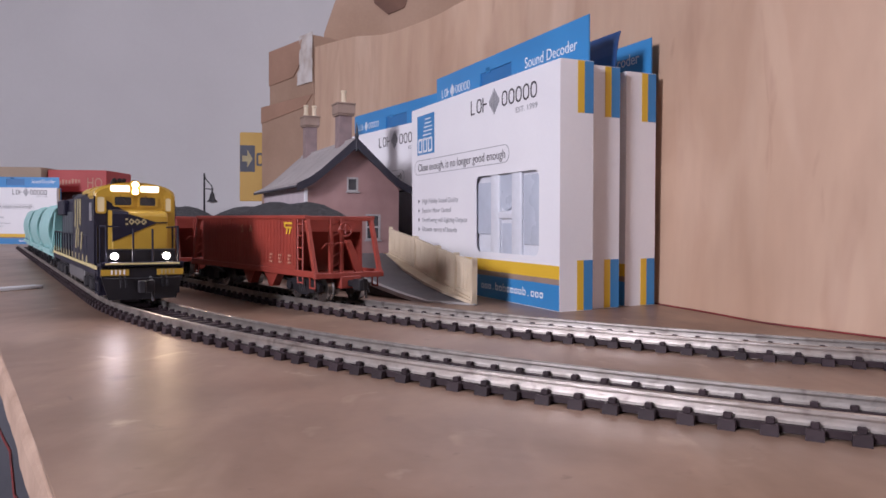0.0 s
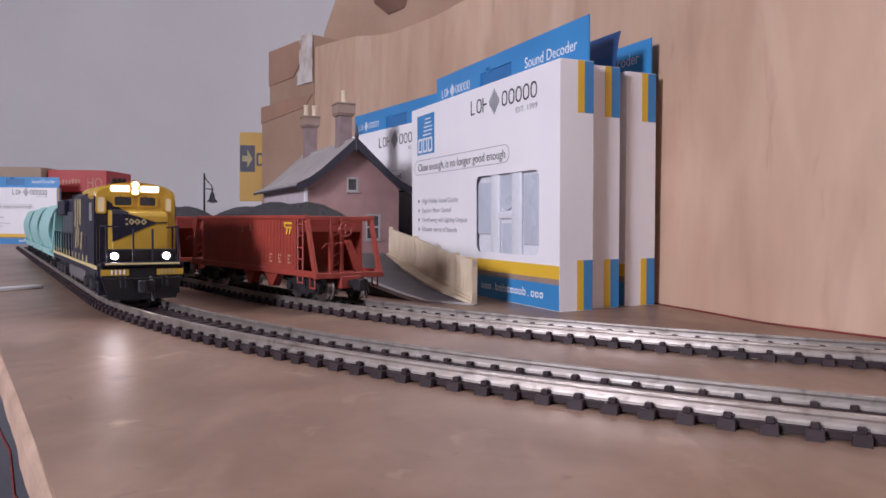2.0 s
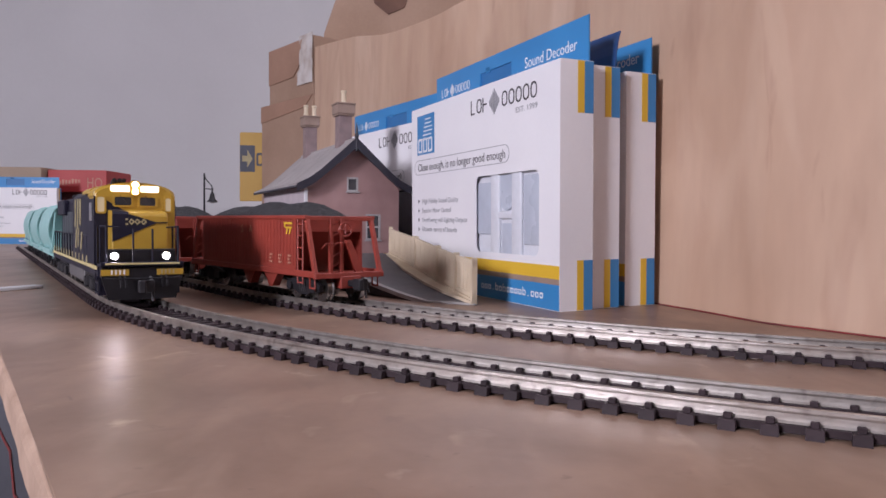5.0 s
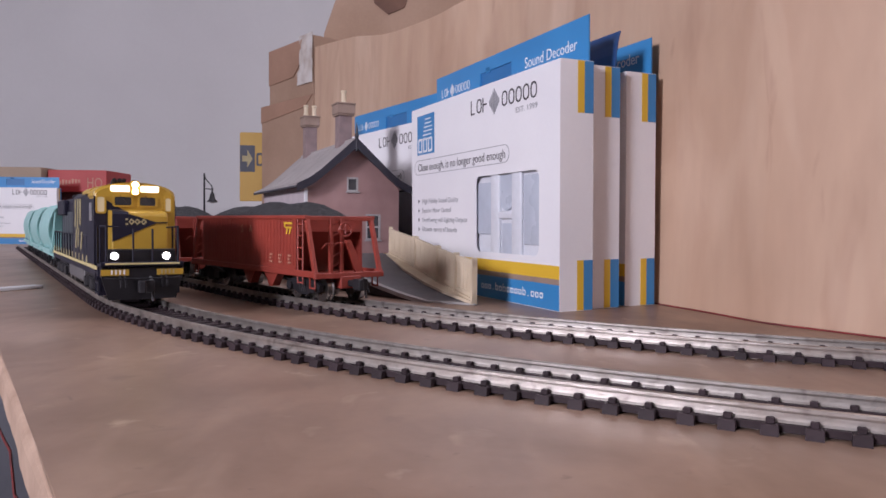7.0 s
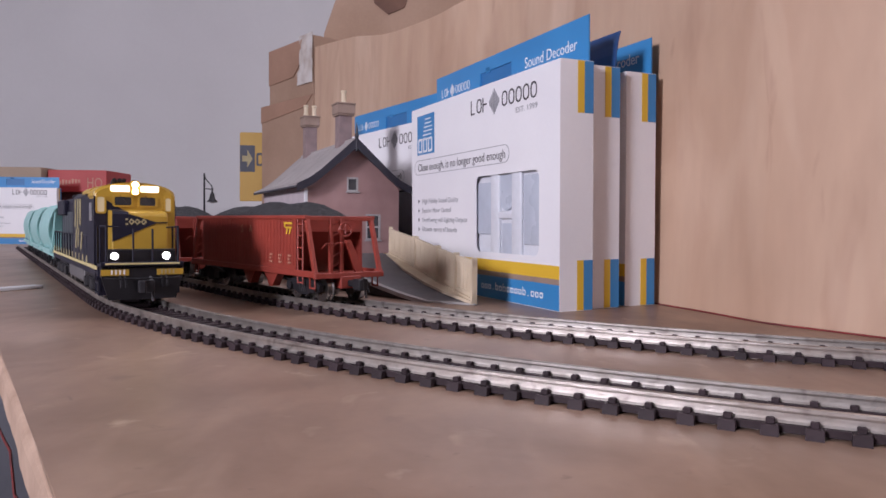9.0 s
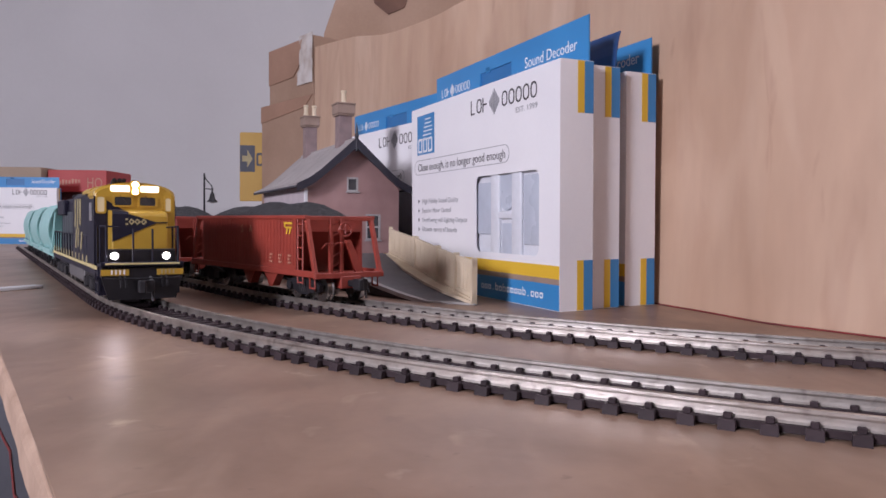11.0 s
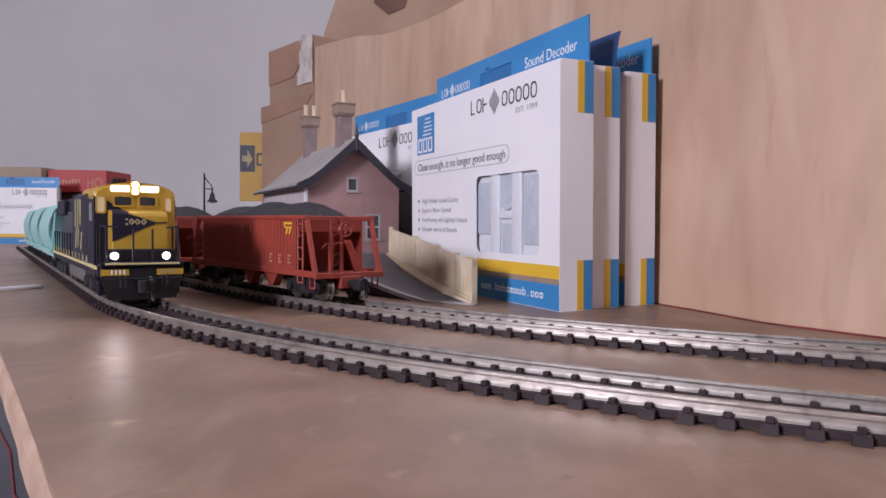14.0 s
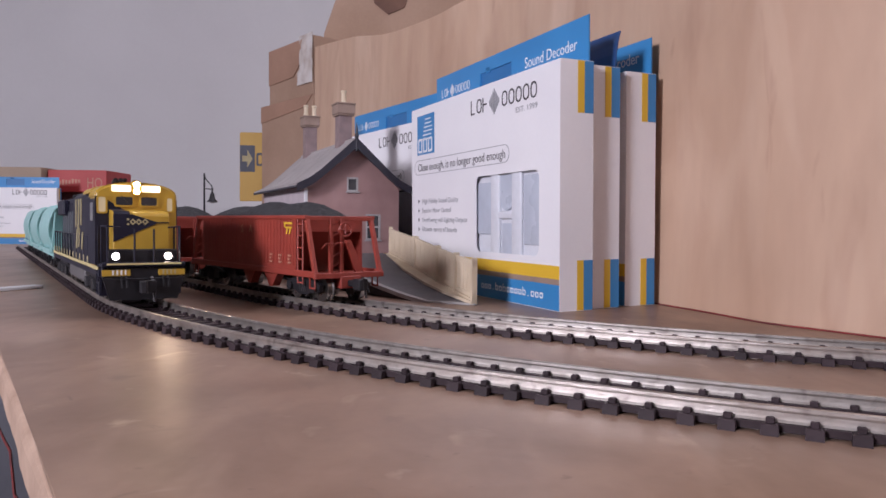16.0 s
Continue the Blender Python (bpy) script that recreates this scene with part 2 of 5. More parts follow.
def roundrect(x0, x1, y0, y1, r, n=4):
    out = []
    for cx, cy, a0 in ((x1 - r, y1 - r, 0), (x0 + r, y1 - r, 90), (x0 + r, y0 + r, 180), (x1 - r, y0 + r, 270)):
        for i in range(n + 1):
            a = radians(a0 + 90 * i / n)
            out.append((cx + r * math.cos(a), cy + r * math.sin(a)))
    return out


def frame_ring(bm, outer, inner, lo, hi, axis):
    """A flat ring between two outlines with the same count of points."""
    s = bmesh.new()
    at = {"z": lambda p, h: (p[0], p[1], h), "y": lambda p, h: (p[0], h, p[1]), "x": lambda p, h: (h, p[0], p[1])}[axis]
    k = len(outer)
    ring = [[s.verts.new(at(p, h)) for p in o] for o, h in ((outer, lo), (outer, hi), (inner, hi), (inner, lo))]
    for a, b in zip(ring, ring[1:] + ring[:1]):
        for i in range(k):
            s.faces.new((a[i], a[(i + 1) % k], b[(i + 1) % k], b[i]))
    return put(bm, s)


def lettering(name, text, size, material, parent, m, label="", width=None):
    """Words in the built-in font as a thin mesh, in the xy plane of m (millimetres)."""
    cu = bpy.data.curves.new(name, "FONT")
    cu.body, cu.size, cu.extrude = text, size * MM, 0.00003
    cu.resolution_u = 3
    tmp = bpy.data.objects.new("tmp", cu)
    scene.collection.objects.link(tmp)
    bpy.context.view_layer.update()
    me = bpy.data.meshes.new_from_object(tmp.evaluated_get(bpy.context.evaluated_depsgraph_get()))
    bpy.data.objects.remove(tmp)
    if width:
        xs = [v.co.x for v in me.vertices]
        k = width * MM / max(max(xs) - min(xs), 1e-6)
        for v in me.vertices:
            v.co.x *= k
    me.materials.clear()
    me.materials.append(material)
    ob = new(name, me)
    ob.parent = parent
    ob.matrix_basis = m
    return tagged(ob, label)


# ---- the two lines of track: a straight that runs into an arc ----
class Line:
    def __init__(self, cx, cy, r, phi0, phi1, straight):
        self.c, self.r, self.a0, self.a1, self.n = (cx, cy), r, radians(phi0), radians(phi1), straight

    def at(self, s):
        """Place and heading in degrees at s mm from the start of the arc; negative on the straight."""
        a = self.a0 + max(s, 0) / self.r
        x, y = self.c[0] + self.r * math.cos(a), self.c[1] + self.r * math.sin(a)
        h = a + math.pi / 2
        if s < 0:
            x, y = x + s * math.cos(h), y + s * math.sin(h)
        return x, y, math.degrees(h)

    def car(self, s, back, front):
        """Pose of a car whose middle is at s, on its two pivots."""
        xa, ya, _ = self.at(s + back)
        xb, yb, _ = self.at(s + front)
        h = math.atan2(yb - ya, xb - xa)
        k = -back / (front - back)
        return M(xa + (xb - xa) * k, ya + (yb - ya) * k, RAILTOP, math.degrees(h))

    def length(self):
        return (self.a1 - self.a0) * self.r


RAILTOP = 5.0
MAIN = Line(312.1, 634.9, 549.3, -147.6, -95.0, 760.0)
SIDING = Line(315.4, 683.8, 514.0, -142.0, -92.0, 520.0)

# ---- room ----
ROOM = (-2000, 1250, -1020, 1750, -750, 1650)


def room():
    x0, x1, y0, y1, z0, z1 = ROOM
    t = 80
    part("wall_north", box(B(), x0 - t, x1 + t, y1, y1 + t, z0, z1), WALLM)
    # added strip: darkens the wall below board level through its colour
    tagged(part("wall_dark_strip", box(B(), x0, x1, y1 - 4, y1, z0, -70), LOWDARK), "dark blue-grey strip added to darken the lower wall", "wall", kind="structure")
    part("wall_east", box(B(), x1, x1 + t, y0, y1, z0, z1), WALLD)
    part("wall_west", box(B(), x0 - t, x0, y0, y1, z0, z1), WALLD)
    b = B()
    wx0, wx1, wz0, wz1 = -1480, -1020, 330, 810
    box(b, x0 - t, wx0, y0 - t, y0, z0, z1)
    box(b, wx1, x1 + t, y0 - t, y0, z0, z1)
    box(b, wx0, wx1, y0 - t, y0, z0, wz0)
    box(b, wx0, wx1, y0 - t, y0, wz1, z1)
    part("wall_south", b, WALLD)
    win = thing("window_1", M(0, 0, 0), "white framed window letting in daylight", "window", kind="structure")
    f = B()
    for p in ((wx0, wx0 + 40, wz0, wz1), (wx1 - 40, wx1, wz0, wz1), (wx0 + 40, wx1 - 40, wz0, wz0 + 40), (wx0 + 40, wx1 - 40, wz1 - 40, wz1)):
        box(f, p[0], p[1], y0 - 60, y0 - 20, p[2], p[3], 3)
    part("window_frame", f, CEILM, win)
    part("floor", box(B(), x0 - t, x1 + t, y0 - t, y1 + t, z0 - t, z0), FLOORM)
    part("ceiling", box(B(), x0 - t, x1 + t, y0 - t, y1 + t, z1, z1 + t), CEILM)
    for n in ("wall_north", "wall_east", "wall_west", "wall_south", "floor", "ceiling"):
        tagged(bpy.data.objects[n], {"floor": "grey floor far below the layout", "ceiling": "plain white painted ceiling"}.get(n, "plain pale grey painted room wall" if n == "wall_north" else "plain unseen room wall, toned to limit bounced light"), n.split("_")[0], kind="structure")
    lamp = thing("ceiling_lamp", M(880, 200, z1), "white ceiling lamp with a flat housing", "lamp")
    part("housing", box(B(), -270, 270, -570, 570, -30, 0, 6), CEILM, lamp)
    part("diffuser", box(B(), -240, 240, -540, 540, -34, -30.2, 1), TUBEGLOW, lamp, "glowing white diffuser")


room()


# ---- the baseboard with its worn raw edge ----
def baseboard():
    g = [(-830, 1258), (-693, 1053), (-400, 616), (-118, 196), (-80, 140), (-54.7, 101.7), (13, 0), (130, -175), (130, -330), (800, -330), (800, 1380), (-830, 1380)]
    b = prism(B(), g, -10, 0)
    ob = part("baseboard_top", b, BOARD)
    tagged(ob, "worn brown painted hardboard layout top, scuffed and stained", "baseboard", kind="structure")
    # raw rim along the open edge, uneven
    rim = B()
    line = [(-693, 1053), (-400, 616), (-118, 196), (-54.7, 101.7), (13, 0), (130, -175)]
    pts = []
    for (ax, ay), (bx, by) in zip(line, line[1:]):
        k = max(2, int(math.hypot(bx - ax, by - ay) / 6))
        pts += [(ax + (bx - ax) * i / k, ay + (by - ay) * i / k) for i in range(k)]
    nx, ny = -0.83, -0.557
    rows = []
    for i, (x, y) in enumerate(pts):
        w = 0.9 + 0.35 * noise.noise(Vector((x * 0.05, y * 0.05, 0))) + 0.2 * noise.noise(Vector((x * 0.3, y * 0.3, 2)))
        dz = 0.5 * noise.noise(Vector((x * 0.2, y * 0.2, 5)))
        rows.append([rim.verts.new(v) for v in ((x - nx * 0.3, y - ny * 0.3, 0.04), (x + nx * w * 0.5, y + ny * w * 0.5, -0.4 + dz * 0.5), (x + nx * w, y + ny * w, -1.6 + dz), (x + nx * (w + 0.2), y + ny * (w + 0.2), -6.7 + 2.4 * dz), (x + nx * 0.1, y + ny * 0.1, -9.5))])
    for a, c in zip(rows, rows[1:]):
        for j in range(5):
            rim.faces.new((a[j], a[(j + 1) % 5], c[(j + 1) % 5], c[j]))
    r = part("edge_strip", rim, RAWWOOD, ob, "pale splintered raw plywood edge")
    # legs of the table
    for x, y in ((-600, 1280), (700, 1280), (700, -250), (200, -250)):
        part("leg", box(B(), x - 22, x + 22, y - 22, y + 22, -750, -10, 2), RAWWOOD, ob)


baseboard()


def curtain(name, pts, z0, tops, thick, material, label, category, kind="", parent=None):
    """An upright sheet along a plan line, with its own height at each place."""
    b = B()
    rows = []
    k = len(pts)
    for i, (x, y) in enumerate(pts):
        ax, ay = pts[max(0, i - 1)]
        bx, by = pts[min(k - 1, i + 1)]
        d = math.hypot(bx - ax, by - ay)
        nx, ny = (by - ay) / d * thick, -(bx - ax) / d * thick
        rows.append([b.verts.new(v) for v in ((x, y, z0), (x, y, tops[i]), (x + nx, y + ny, tops[i]), (x + nx, y + ny, z0))])
    for a, c in zip(rows, rows[1:]):
        for j in range(4):
            b.faces.new((a[j], a[(j + 1) % 4], c[(j + 1) % 4], c[j]))
    b.faces.new(rows[0])
    b.faces.new(rows[-1][::-1])
    return tagged(part(name, b, material, parent, smooth=True), label, category, kind=kind)


def spline(ctrl, n):
    """Catmull-Rom through the control rows."""
    out = []
    c = [ctrl[0]] + list(ctrl) + [ctrl[-1]]
    for i in range(1, len(c) - 2):
        p0, p1, p2, p3 = [np.array(q, float) for q in c[i - 1:i + 3]]
        for j in range(n):
            t = j / n
            out.append(0.5 * (2 * p1 + (p2 - p0) * t + (2 * p0 - 5 * p1 + 4 * p2 - p3) * t * t + (3 * p1 - p0 - 3 * p2 + p3) * t ** 3))
    out.append(np.array(ctrl[-1], float))
    return [tuple(map(float, p)) for p in out]


PANEL = [(330, 20, 330), (215, 165, 300), (170, 232.5, 270), (153.6, 254.6, 255), (140, 274.5, 245), (128, 293.5, 238), (117.6, 327, 230), (104.8, 362, 222), (80, 425, 213), (42, 505, 204), (12, 548, 203), (-10, 582, 201), (-52, 654, 206), (-90, 722, 220), (-142, 807, 230)]


def backboards():
    rows = spline(PANEL, 6)
    curtain("backboard", [r[:2] for r in rows][::-1], 0, [r[2] for r in rows][::-1], -4, PLY, "bent sheet of pinkish tan plywood standing behind the tracks", "backboard", kind="structure")
    # red line along the foot of the sheet
    foot = B()
    low = [r for r in rows if -10 < r[0] < 200]
    tube(foot, [(x - 0.8, y - 0.6, 0.35) for x, y, _ in low], 0.35, 5)
    tagged(part("foot_cord", foot, CORDM), "thin dark red cord along the foot of the plywood", "cord")


backboards()


# ---- track ----
def track(line, name, label, shift):
    s0, s1, pitch = -line.n, line.length(), 7.27
    root = thing(name, M(0, 0, 0), label, "track", group="model railway tracks")
    n = int((s1 - s0) / 4)
    prof = [(-0.8, 2.0), (0.8, 2.0), (0.8, 2.2), (0.6, 2.5), (0.56, 3.0), (0.56, 3.85), (0.62, 4.1), (0.66, 4.3), (0.66, 4.88), (0.5, 5.0), (-0.5, 5.0), (-0.66, 4.88), (-0.66, 4.3), (-0.62, 4.1), (-0.56, 3.85), (-0.56, 3.0), (-0.6, 2.5), (-0.8, 2.2)]
    for side in (-1, 1):
        b = B()
        rows = []
        for i in range(n + 1):
            x, y, h = line.at(s0 + (s1 - s0) * i / n)
            h = radians(h)
            rows.append([b.verts.new((x - math.sin(h) * (side * 8.87 + o), y + math.cos(h) * (side * 8.87 + o), z)) for o, z in prof])
        k = len(prof)
        for a, c in zip(rows, rows[1:]):
            for j in range(k):
                b.faces.new((a[j], a[(j + 1) % k], c[(j + 1) % k], c[j]))
        b.faces.new(rows[0])
        b.faces.new(rows[-1][::-1])
        part("rail", b, RAILM, root, "worn nickel silver rail")
        b = B()
        rows = []
        for i in range(n + 1):
            x, y, h = line.at(s0 + (s1 - s0) * i / n)
            h = radians(h)
            rows.append([b.verts.new((x - math.sin(h) * (side * 8.87 + o), y + math.cos(h) * (side * 8.87 + o), z)) for o, z in ((-1.7, 0.5), (1.7, 0.5), (1.7, 1.95), (-1.7, 1.95))])
        for a, c in zip(rows, rows[1:]):
            for j in range(4):
                b.faces.new((a[j], a[(j + 1) % 4], c[(j + 1) % 4], c[j]))
        part("sleeper_web", b, TIE, root)
    b = prism(B(), [(-1.6, 0), (1.6, 0), (1.6, 0.3), (1.55, 1.8), (1.35, 2.05), (-1.35, 2.05), (-1.55, 1.8), (-1.6, 0.3)], -12.5, 12.5, "y")
    for v in b.verts:
        if v.co.z > 1.6:
            v.co.y *= 0.975
    for side in (-1, 1):
        for o in (-1.5, 1.5):
            box(b, -0.8, 0.8, side * 8.87 + o - 0.75, side * 8.87 + o + 0.75, 1.9, 3.05, 0.2)
    first = None
    i = 0
    while s0 + i * pitch < s1:
        x, y, h = line.at(s0 + shift + i * pitch)
        jig = 0.6 * math.sin(i * 12.9898)
        if first is None:
            first = part("sleeper", b, TIE, root)
            first.matrix_basis = M(x, y, 0, h)
        else:
            again("sleeper", first, root, M(x, y, 0, h + jig))
        i += 1


# ---- printed product cartons with a hanging flap ----
def carton(m, w, hgt, dep, flap, back_visible, label, detail=2, flap_bend=0.0, blister=True, window=True):
    """Front face in the xz plane at y = 0 with x from 0 (left) to w; depth towards +y."""
    root = thing("decoder_box", m, label, "box", group="blue and white decoder boxes")
    # body: hollow behind the window
    wx0, wx1, wz0, wz1 = 0.53 * w, 0.90 * w, 0.215 * hgt, 0.575 * hgt
    out, hole = roundrect(0, w, 0, hgt, 0.6), roundrect(wx0, wx1, wz0, wz1, 4)
    part("front_panel", frame_ring(B(), out, hole, 0, 0.6, "y") if window else prism(B(), out, 0, 0.6, "y"), WHITE, root, "glossy white printed card")
    part("back_panel", box(B(), 0, w, dep - 0.6, dep, 0, hgt), WHITE, root)
    part("side_panel", box(B(), 0, 0.6, 0.6, dep - 0.6, 0, hgt), WHITE, root)
    part("side_panel", box(B(), w - 0.6, w, 0.6, dep - 0.6, 0, hgt), WHITE, root)
    part("bottom_panel", box(B(), 0.6, w - 0.6, 0.6, dep - 0.6, 0, 0.6), WHITE, root)
    part("top_panel", box(B(), 0.6, w - 0.6, 0.6, dep - 0.6, hgt - 0.6, hgt), WHITE, root)
    e = -0.12
    # printed bands
    part("blue_band", box(B(), 0.2, w - 0.2, e, 0, 0.2, 0.105 * hgt), BLUE, root, "blue printed band")
    part("photo_band", box(B(), 0.2, w - 0.2, e, 0, 0.105 * hgt, 0.128 * hgt), STONE, root, "narrow brown photo strip")
    part("yellow_band", box(B(), 0.2, w - 0.2, e, 0, 0.128 * hgt, 0.182 * hgt), GOLD, root, "yellow printed band")
    for z0, z1 in ((0.0, 0.205), (0.79, 1.0)):
        part("side_stripe", box(B(), w, w + 0.12, dep * 0.52, dep * 0.72, z0 * hgt + 0.2, z1 * hgt - 0.2), GOLD, root, "yellow stripe")
        part("side_corner", box(B(), w, w + 0.12, dep * 0.72, dep - 0.1, z0 * hgt + 0.2, z1 * hgt - 0.2), BLUE, root, "blue printed corner")
    # hanging flap with its euro slot
    f = B()
    fz0, fz1 = hgt - 4, flap
    sx0, sx1 = 0.37 * w, 0.58 * w
    box(f, 2, sx0, dep - 0.7, dep, fz0, fz1)
    box(f, sx1, w - 3, dep - 0.7, dep, fz0, fz1)
    box(f, sx0, sx1, dep - 0.7, dep, fz0 + 18, fz1)
    box(f, sx0, sx1, dep - 0.7, dep, fz0, fz0 + 8)
    box(f, sx0 + 7, sx0 + 12, dep - 0.7, dep, fz0 + 17, fz0 + 20)
    if flap_bend:
        bmesh.ops.subdivide_edges(f, edges=f.edges[:], cuts=3, use_grid_fill=True)
        for v in f.verts:
            k = max(0, (v.co.z - hgt) / (flap - hgt))
            v.co.y += flap_bend * k * k
            v.co.x -= flap_bend * 0.3 * k * k
    fl = part("hanging_flap", f, BLUE if not flap_bend else BLUESHADE, root, "blue card flap with a hanging slot")
    if not flap_bend:
        part("slot_tab", box(B(), sx0 - 1, sx1 + 1, dep + 0.05, dep + 0.5, fz0 + 6, fz0 + 21), SLOTBLUE, fl, "punched blue tab, darkened for the shade in the slot")
    if detail and not flap_bend:
        lettering("flap_title", "Sound Decoder", 7.8, WHITEINK, fl, M(0.66 * w, dep - 0.8, hgt + 7.6, 0, 90), width=0.27 * w)
        word_shapes("flap_mark", fl, 0.06 * w, dep - 0.75, hgt + 8.0, 0.235 * w, 5.0, WHITEINK, split=False)
    word_shapes("name_mark", root, 0.497 * w, e, 0.875 * hgt, 0.40 * w, 7.6, INK)
    if detail:
        lettering("est_line", "EST. 1999", 3.6, GREYINK, root, M(0.775 * w, e, 0.832 * hgt, 0, 90), width=0.115 * w)
        badge = part("maker_badge", box(B(), 0.055 * w, 0.21 * w, e, 0, 0.735 * hgt, 0.955 * hgt), BLUE, root, "blue square badge with plain white shapes")
        q = B()
        for i in range(6):
            box(q, 0.13 * w - i * 0.9, 0.195 * w - abs(i - 2.5) * 1.2, e - 0.1, e, 0.925 * hgt - i * 2.4, 0.925 * hgt - i * 2.4 + 0.8)
        for i in range(3):
            x = (0.065 + 0.045 * i) * w
            frame_ring(q, roundrect(x, x + 6.4, 0.745 * hgt, 0.745 * hgt + 9, 1), roundrect(x + 1.4, x + 5, 0.745 * hgt + 1.4, 0.745 * hgt + 7.6, 0.6), e - 0.1, e, "y")
        part("badge_shapes", q, WHITEINK, badge)
        q = B()
        frame_ring(q, roundrect(0.03 * w, 0.74 * w, 0.622 * hgt, 0.705 * hgt, 4.4), roundrect(0.03 * w + 0.35, 0.74 * w - 0.35, 0.622 * hgt + 0.35, 0.705 * hgt - 0.35, 4.1), e, 0, "y")
        part("slogan_outline", q, GREYINK, root)
        lettering("slogan", "Close enough, is no longer good enough", 6.6, INK, root, M(0.06 * w, e, 0.643 * hgt, 0, 90), width=0.655 * w)
        for i, line in enumerate(("High Fidelity Sound Quality", "Superior Motor Control", "Overflowing with Lighting Outputs", "Ultimate variety of Sounds")):
            z = (0.460 - 0.052 * i) * hgt
            lettering("claim_line", line, 4.1, GREYINK, root, M(0.098 * w, e, z, 0, 90), width=len(line) * 0.0112 * w)
            part("bullet", prism(B(), [(0.064 * w, z), (0.074 * w, z + 1.3), (0.064 * w, z + 2.6)], e, 0, "y"), INK, root)
        q = B()
        for i in range(16):
            x, z = 0.57 * w + i * 3.85, 0.042 * hgt
            if i in (3, 12):
                box(q, x + 1.0, x + 1.7, e - 0.1, e, z, z + 0.7)
            else:
                frame_ring(q, roundrect(x, x + 2.9, z, z + 2.7, 0.9), roundrect(x + 0.6, x + 2.3, z + 0.6, z + 2.1, 0.5), e - 0.1, e, "y")
                if i in (4, 6, 11):
                    box(q, x, x + 0.6, e - 0.1, e, z + 2.0, z + 4.0)
        part("web_line", q, WHITEINK, root)
    # moulded insert seen through the window
    if blister and window:
        tray = part("insert_tray", box(B(), wx0 - 9, wx1 + 9, 2.5, 2.9, wz0 - 6, wz1 + 6), BLISTER, root, "bluish clear plastic tray")
        def pocket(u0, u1, v0, v1, y0, r, material, label=""):
            part("tray_pocket", box(B(), wx0 + u0 * (wx1 - wx0), wx0 + u1 * (wx1 - wx0), y0, 2.8, wz1 - v1 * (wz1 - wz0), wz1 - v0 * (wz1 - wz0), r, seg=3), material, tray, label, smooth=True)
        pocket(-0.10, 0.22, 0.09, 0.77, 1.7, 0.5, RECESS, "bluish recess with shade in its colour")
        pocket(0.74, 1.08, 0.04, 0.88, 1.7, 0.5, RECESS, "bluish recess with shade in its colour")
        pocket(0.40, 0.56, 0.62, 1.05, 1.9, 0.4, RECESS, "bluish recess with shade in its colour")
        for u0, u1 in ((0.235, 0.375), (0.575, 0.72)):
            pocket(u0, u1, -0.08, 1.08, 0.75, 0.9, BLISTER)
        pocket(0.33, 0.62, 0.47, 0.57, 0.85, 0.9, BLISTER)
        # upper well with a rounded floor
        arch = [(0.375, -0.05), (0.375, 0.36)] + [(0.475 - 0.1 * math.cos(radians(a)), 0.36 + 0.1 * math.sin(radians(a))) for a in range(20, 161, 20)] + [(0.575, 0.36), (0.575, -0.05)]
        part("tray_pocket", prism(B(), [(wx0 + u * (wx1 - wx0), wz1 - v * (wz1 - wz0)) for u, v in arch], 1.8, 2.7, "y"), RECESS, tray, "bluish recess with shade in its colour")
    elif window:
        # added sheet: its grey stands for the shaded inside of an empty window
        q = box(B(), wx0 - 6, wx1 + 6, dep * 0.1, dep * 0.14, wz0 - 6, wz1 + 6)
        part("dark_window_sheet", q, GREYINK, root, "grey sheet added for the dark inside of the window")
    return root


def word_shapes(name, parent, x, y, z, width, height, material, split=True):
    """A name mark as plain blocks round a diamond of upright strokes."""
    q = B()
    t = height * 0.11
    u = width / 9.6
    cx = x + 4 * u * 0.96 - u * 0.15
    for i in range(-4, 5):
        hh = height * (0.86 - abs(i) * 0.17)
        box(q, cx + i * u * 0.17 - u * 0.055, cx + i * u * 0.17 + u * 0.055, y - 0.1, y, z + height / 2 - hh, z + height / 2 + hh)
    blocks = []
    for i, kind in enumerate("brb  rrrrr"):
        x0 = x + i * u * 0.96
        c = B()
        if kind == "r":
            frame_ring(c, roundrect(x0, x0 + u * 0.78, z, z + height, u * 0.36), roundrect(x0 + t, x0 + u * 0.78 - t, z + t, z + height - t, u * 0.27), y - 0.1, y, "y")
        elif kind == "b":
            low = z if i < 2 else z + height * 0.45
            prism(c, [(x0, z), (x0 + t, z)] + ([(x0 + u * 0.62, z), (x0 + u * 0.62, z + t), (x0 + t, z + t)] if i < 2 else [(x0 + t, low), (x0 + u * 0.62, low), (x0 + u * 0.62, low + t), (x0 + t, low + t)]) + [(x0 + t, z + height), (x0, z + height)], y - 0.1, y, "y")
        blocks.append(c)
    if not split:
        for c in blocks:
            put(q, c)
        return part(name, q, material, parent)
    mark = part(name, q, GREYINK, parent, "grey diamond of upright strokes")
    for c in blocks:
        if len(c.verts):
            part("mark_block", c, material, mark)
        else:
            c.free()
    return mark


def face_right(x, y, th, z=0.0, w=0.0):
    """Pose of a carton whose right lower front corner stands at (x, y), its front running back to the left at th degrees."""
    a = radians(th)
    return M(x - math.sin(a) * w, y + math.cos(a) * w, z, -(90 - th), 0.8)


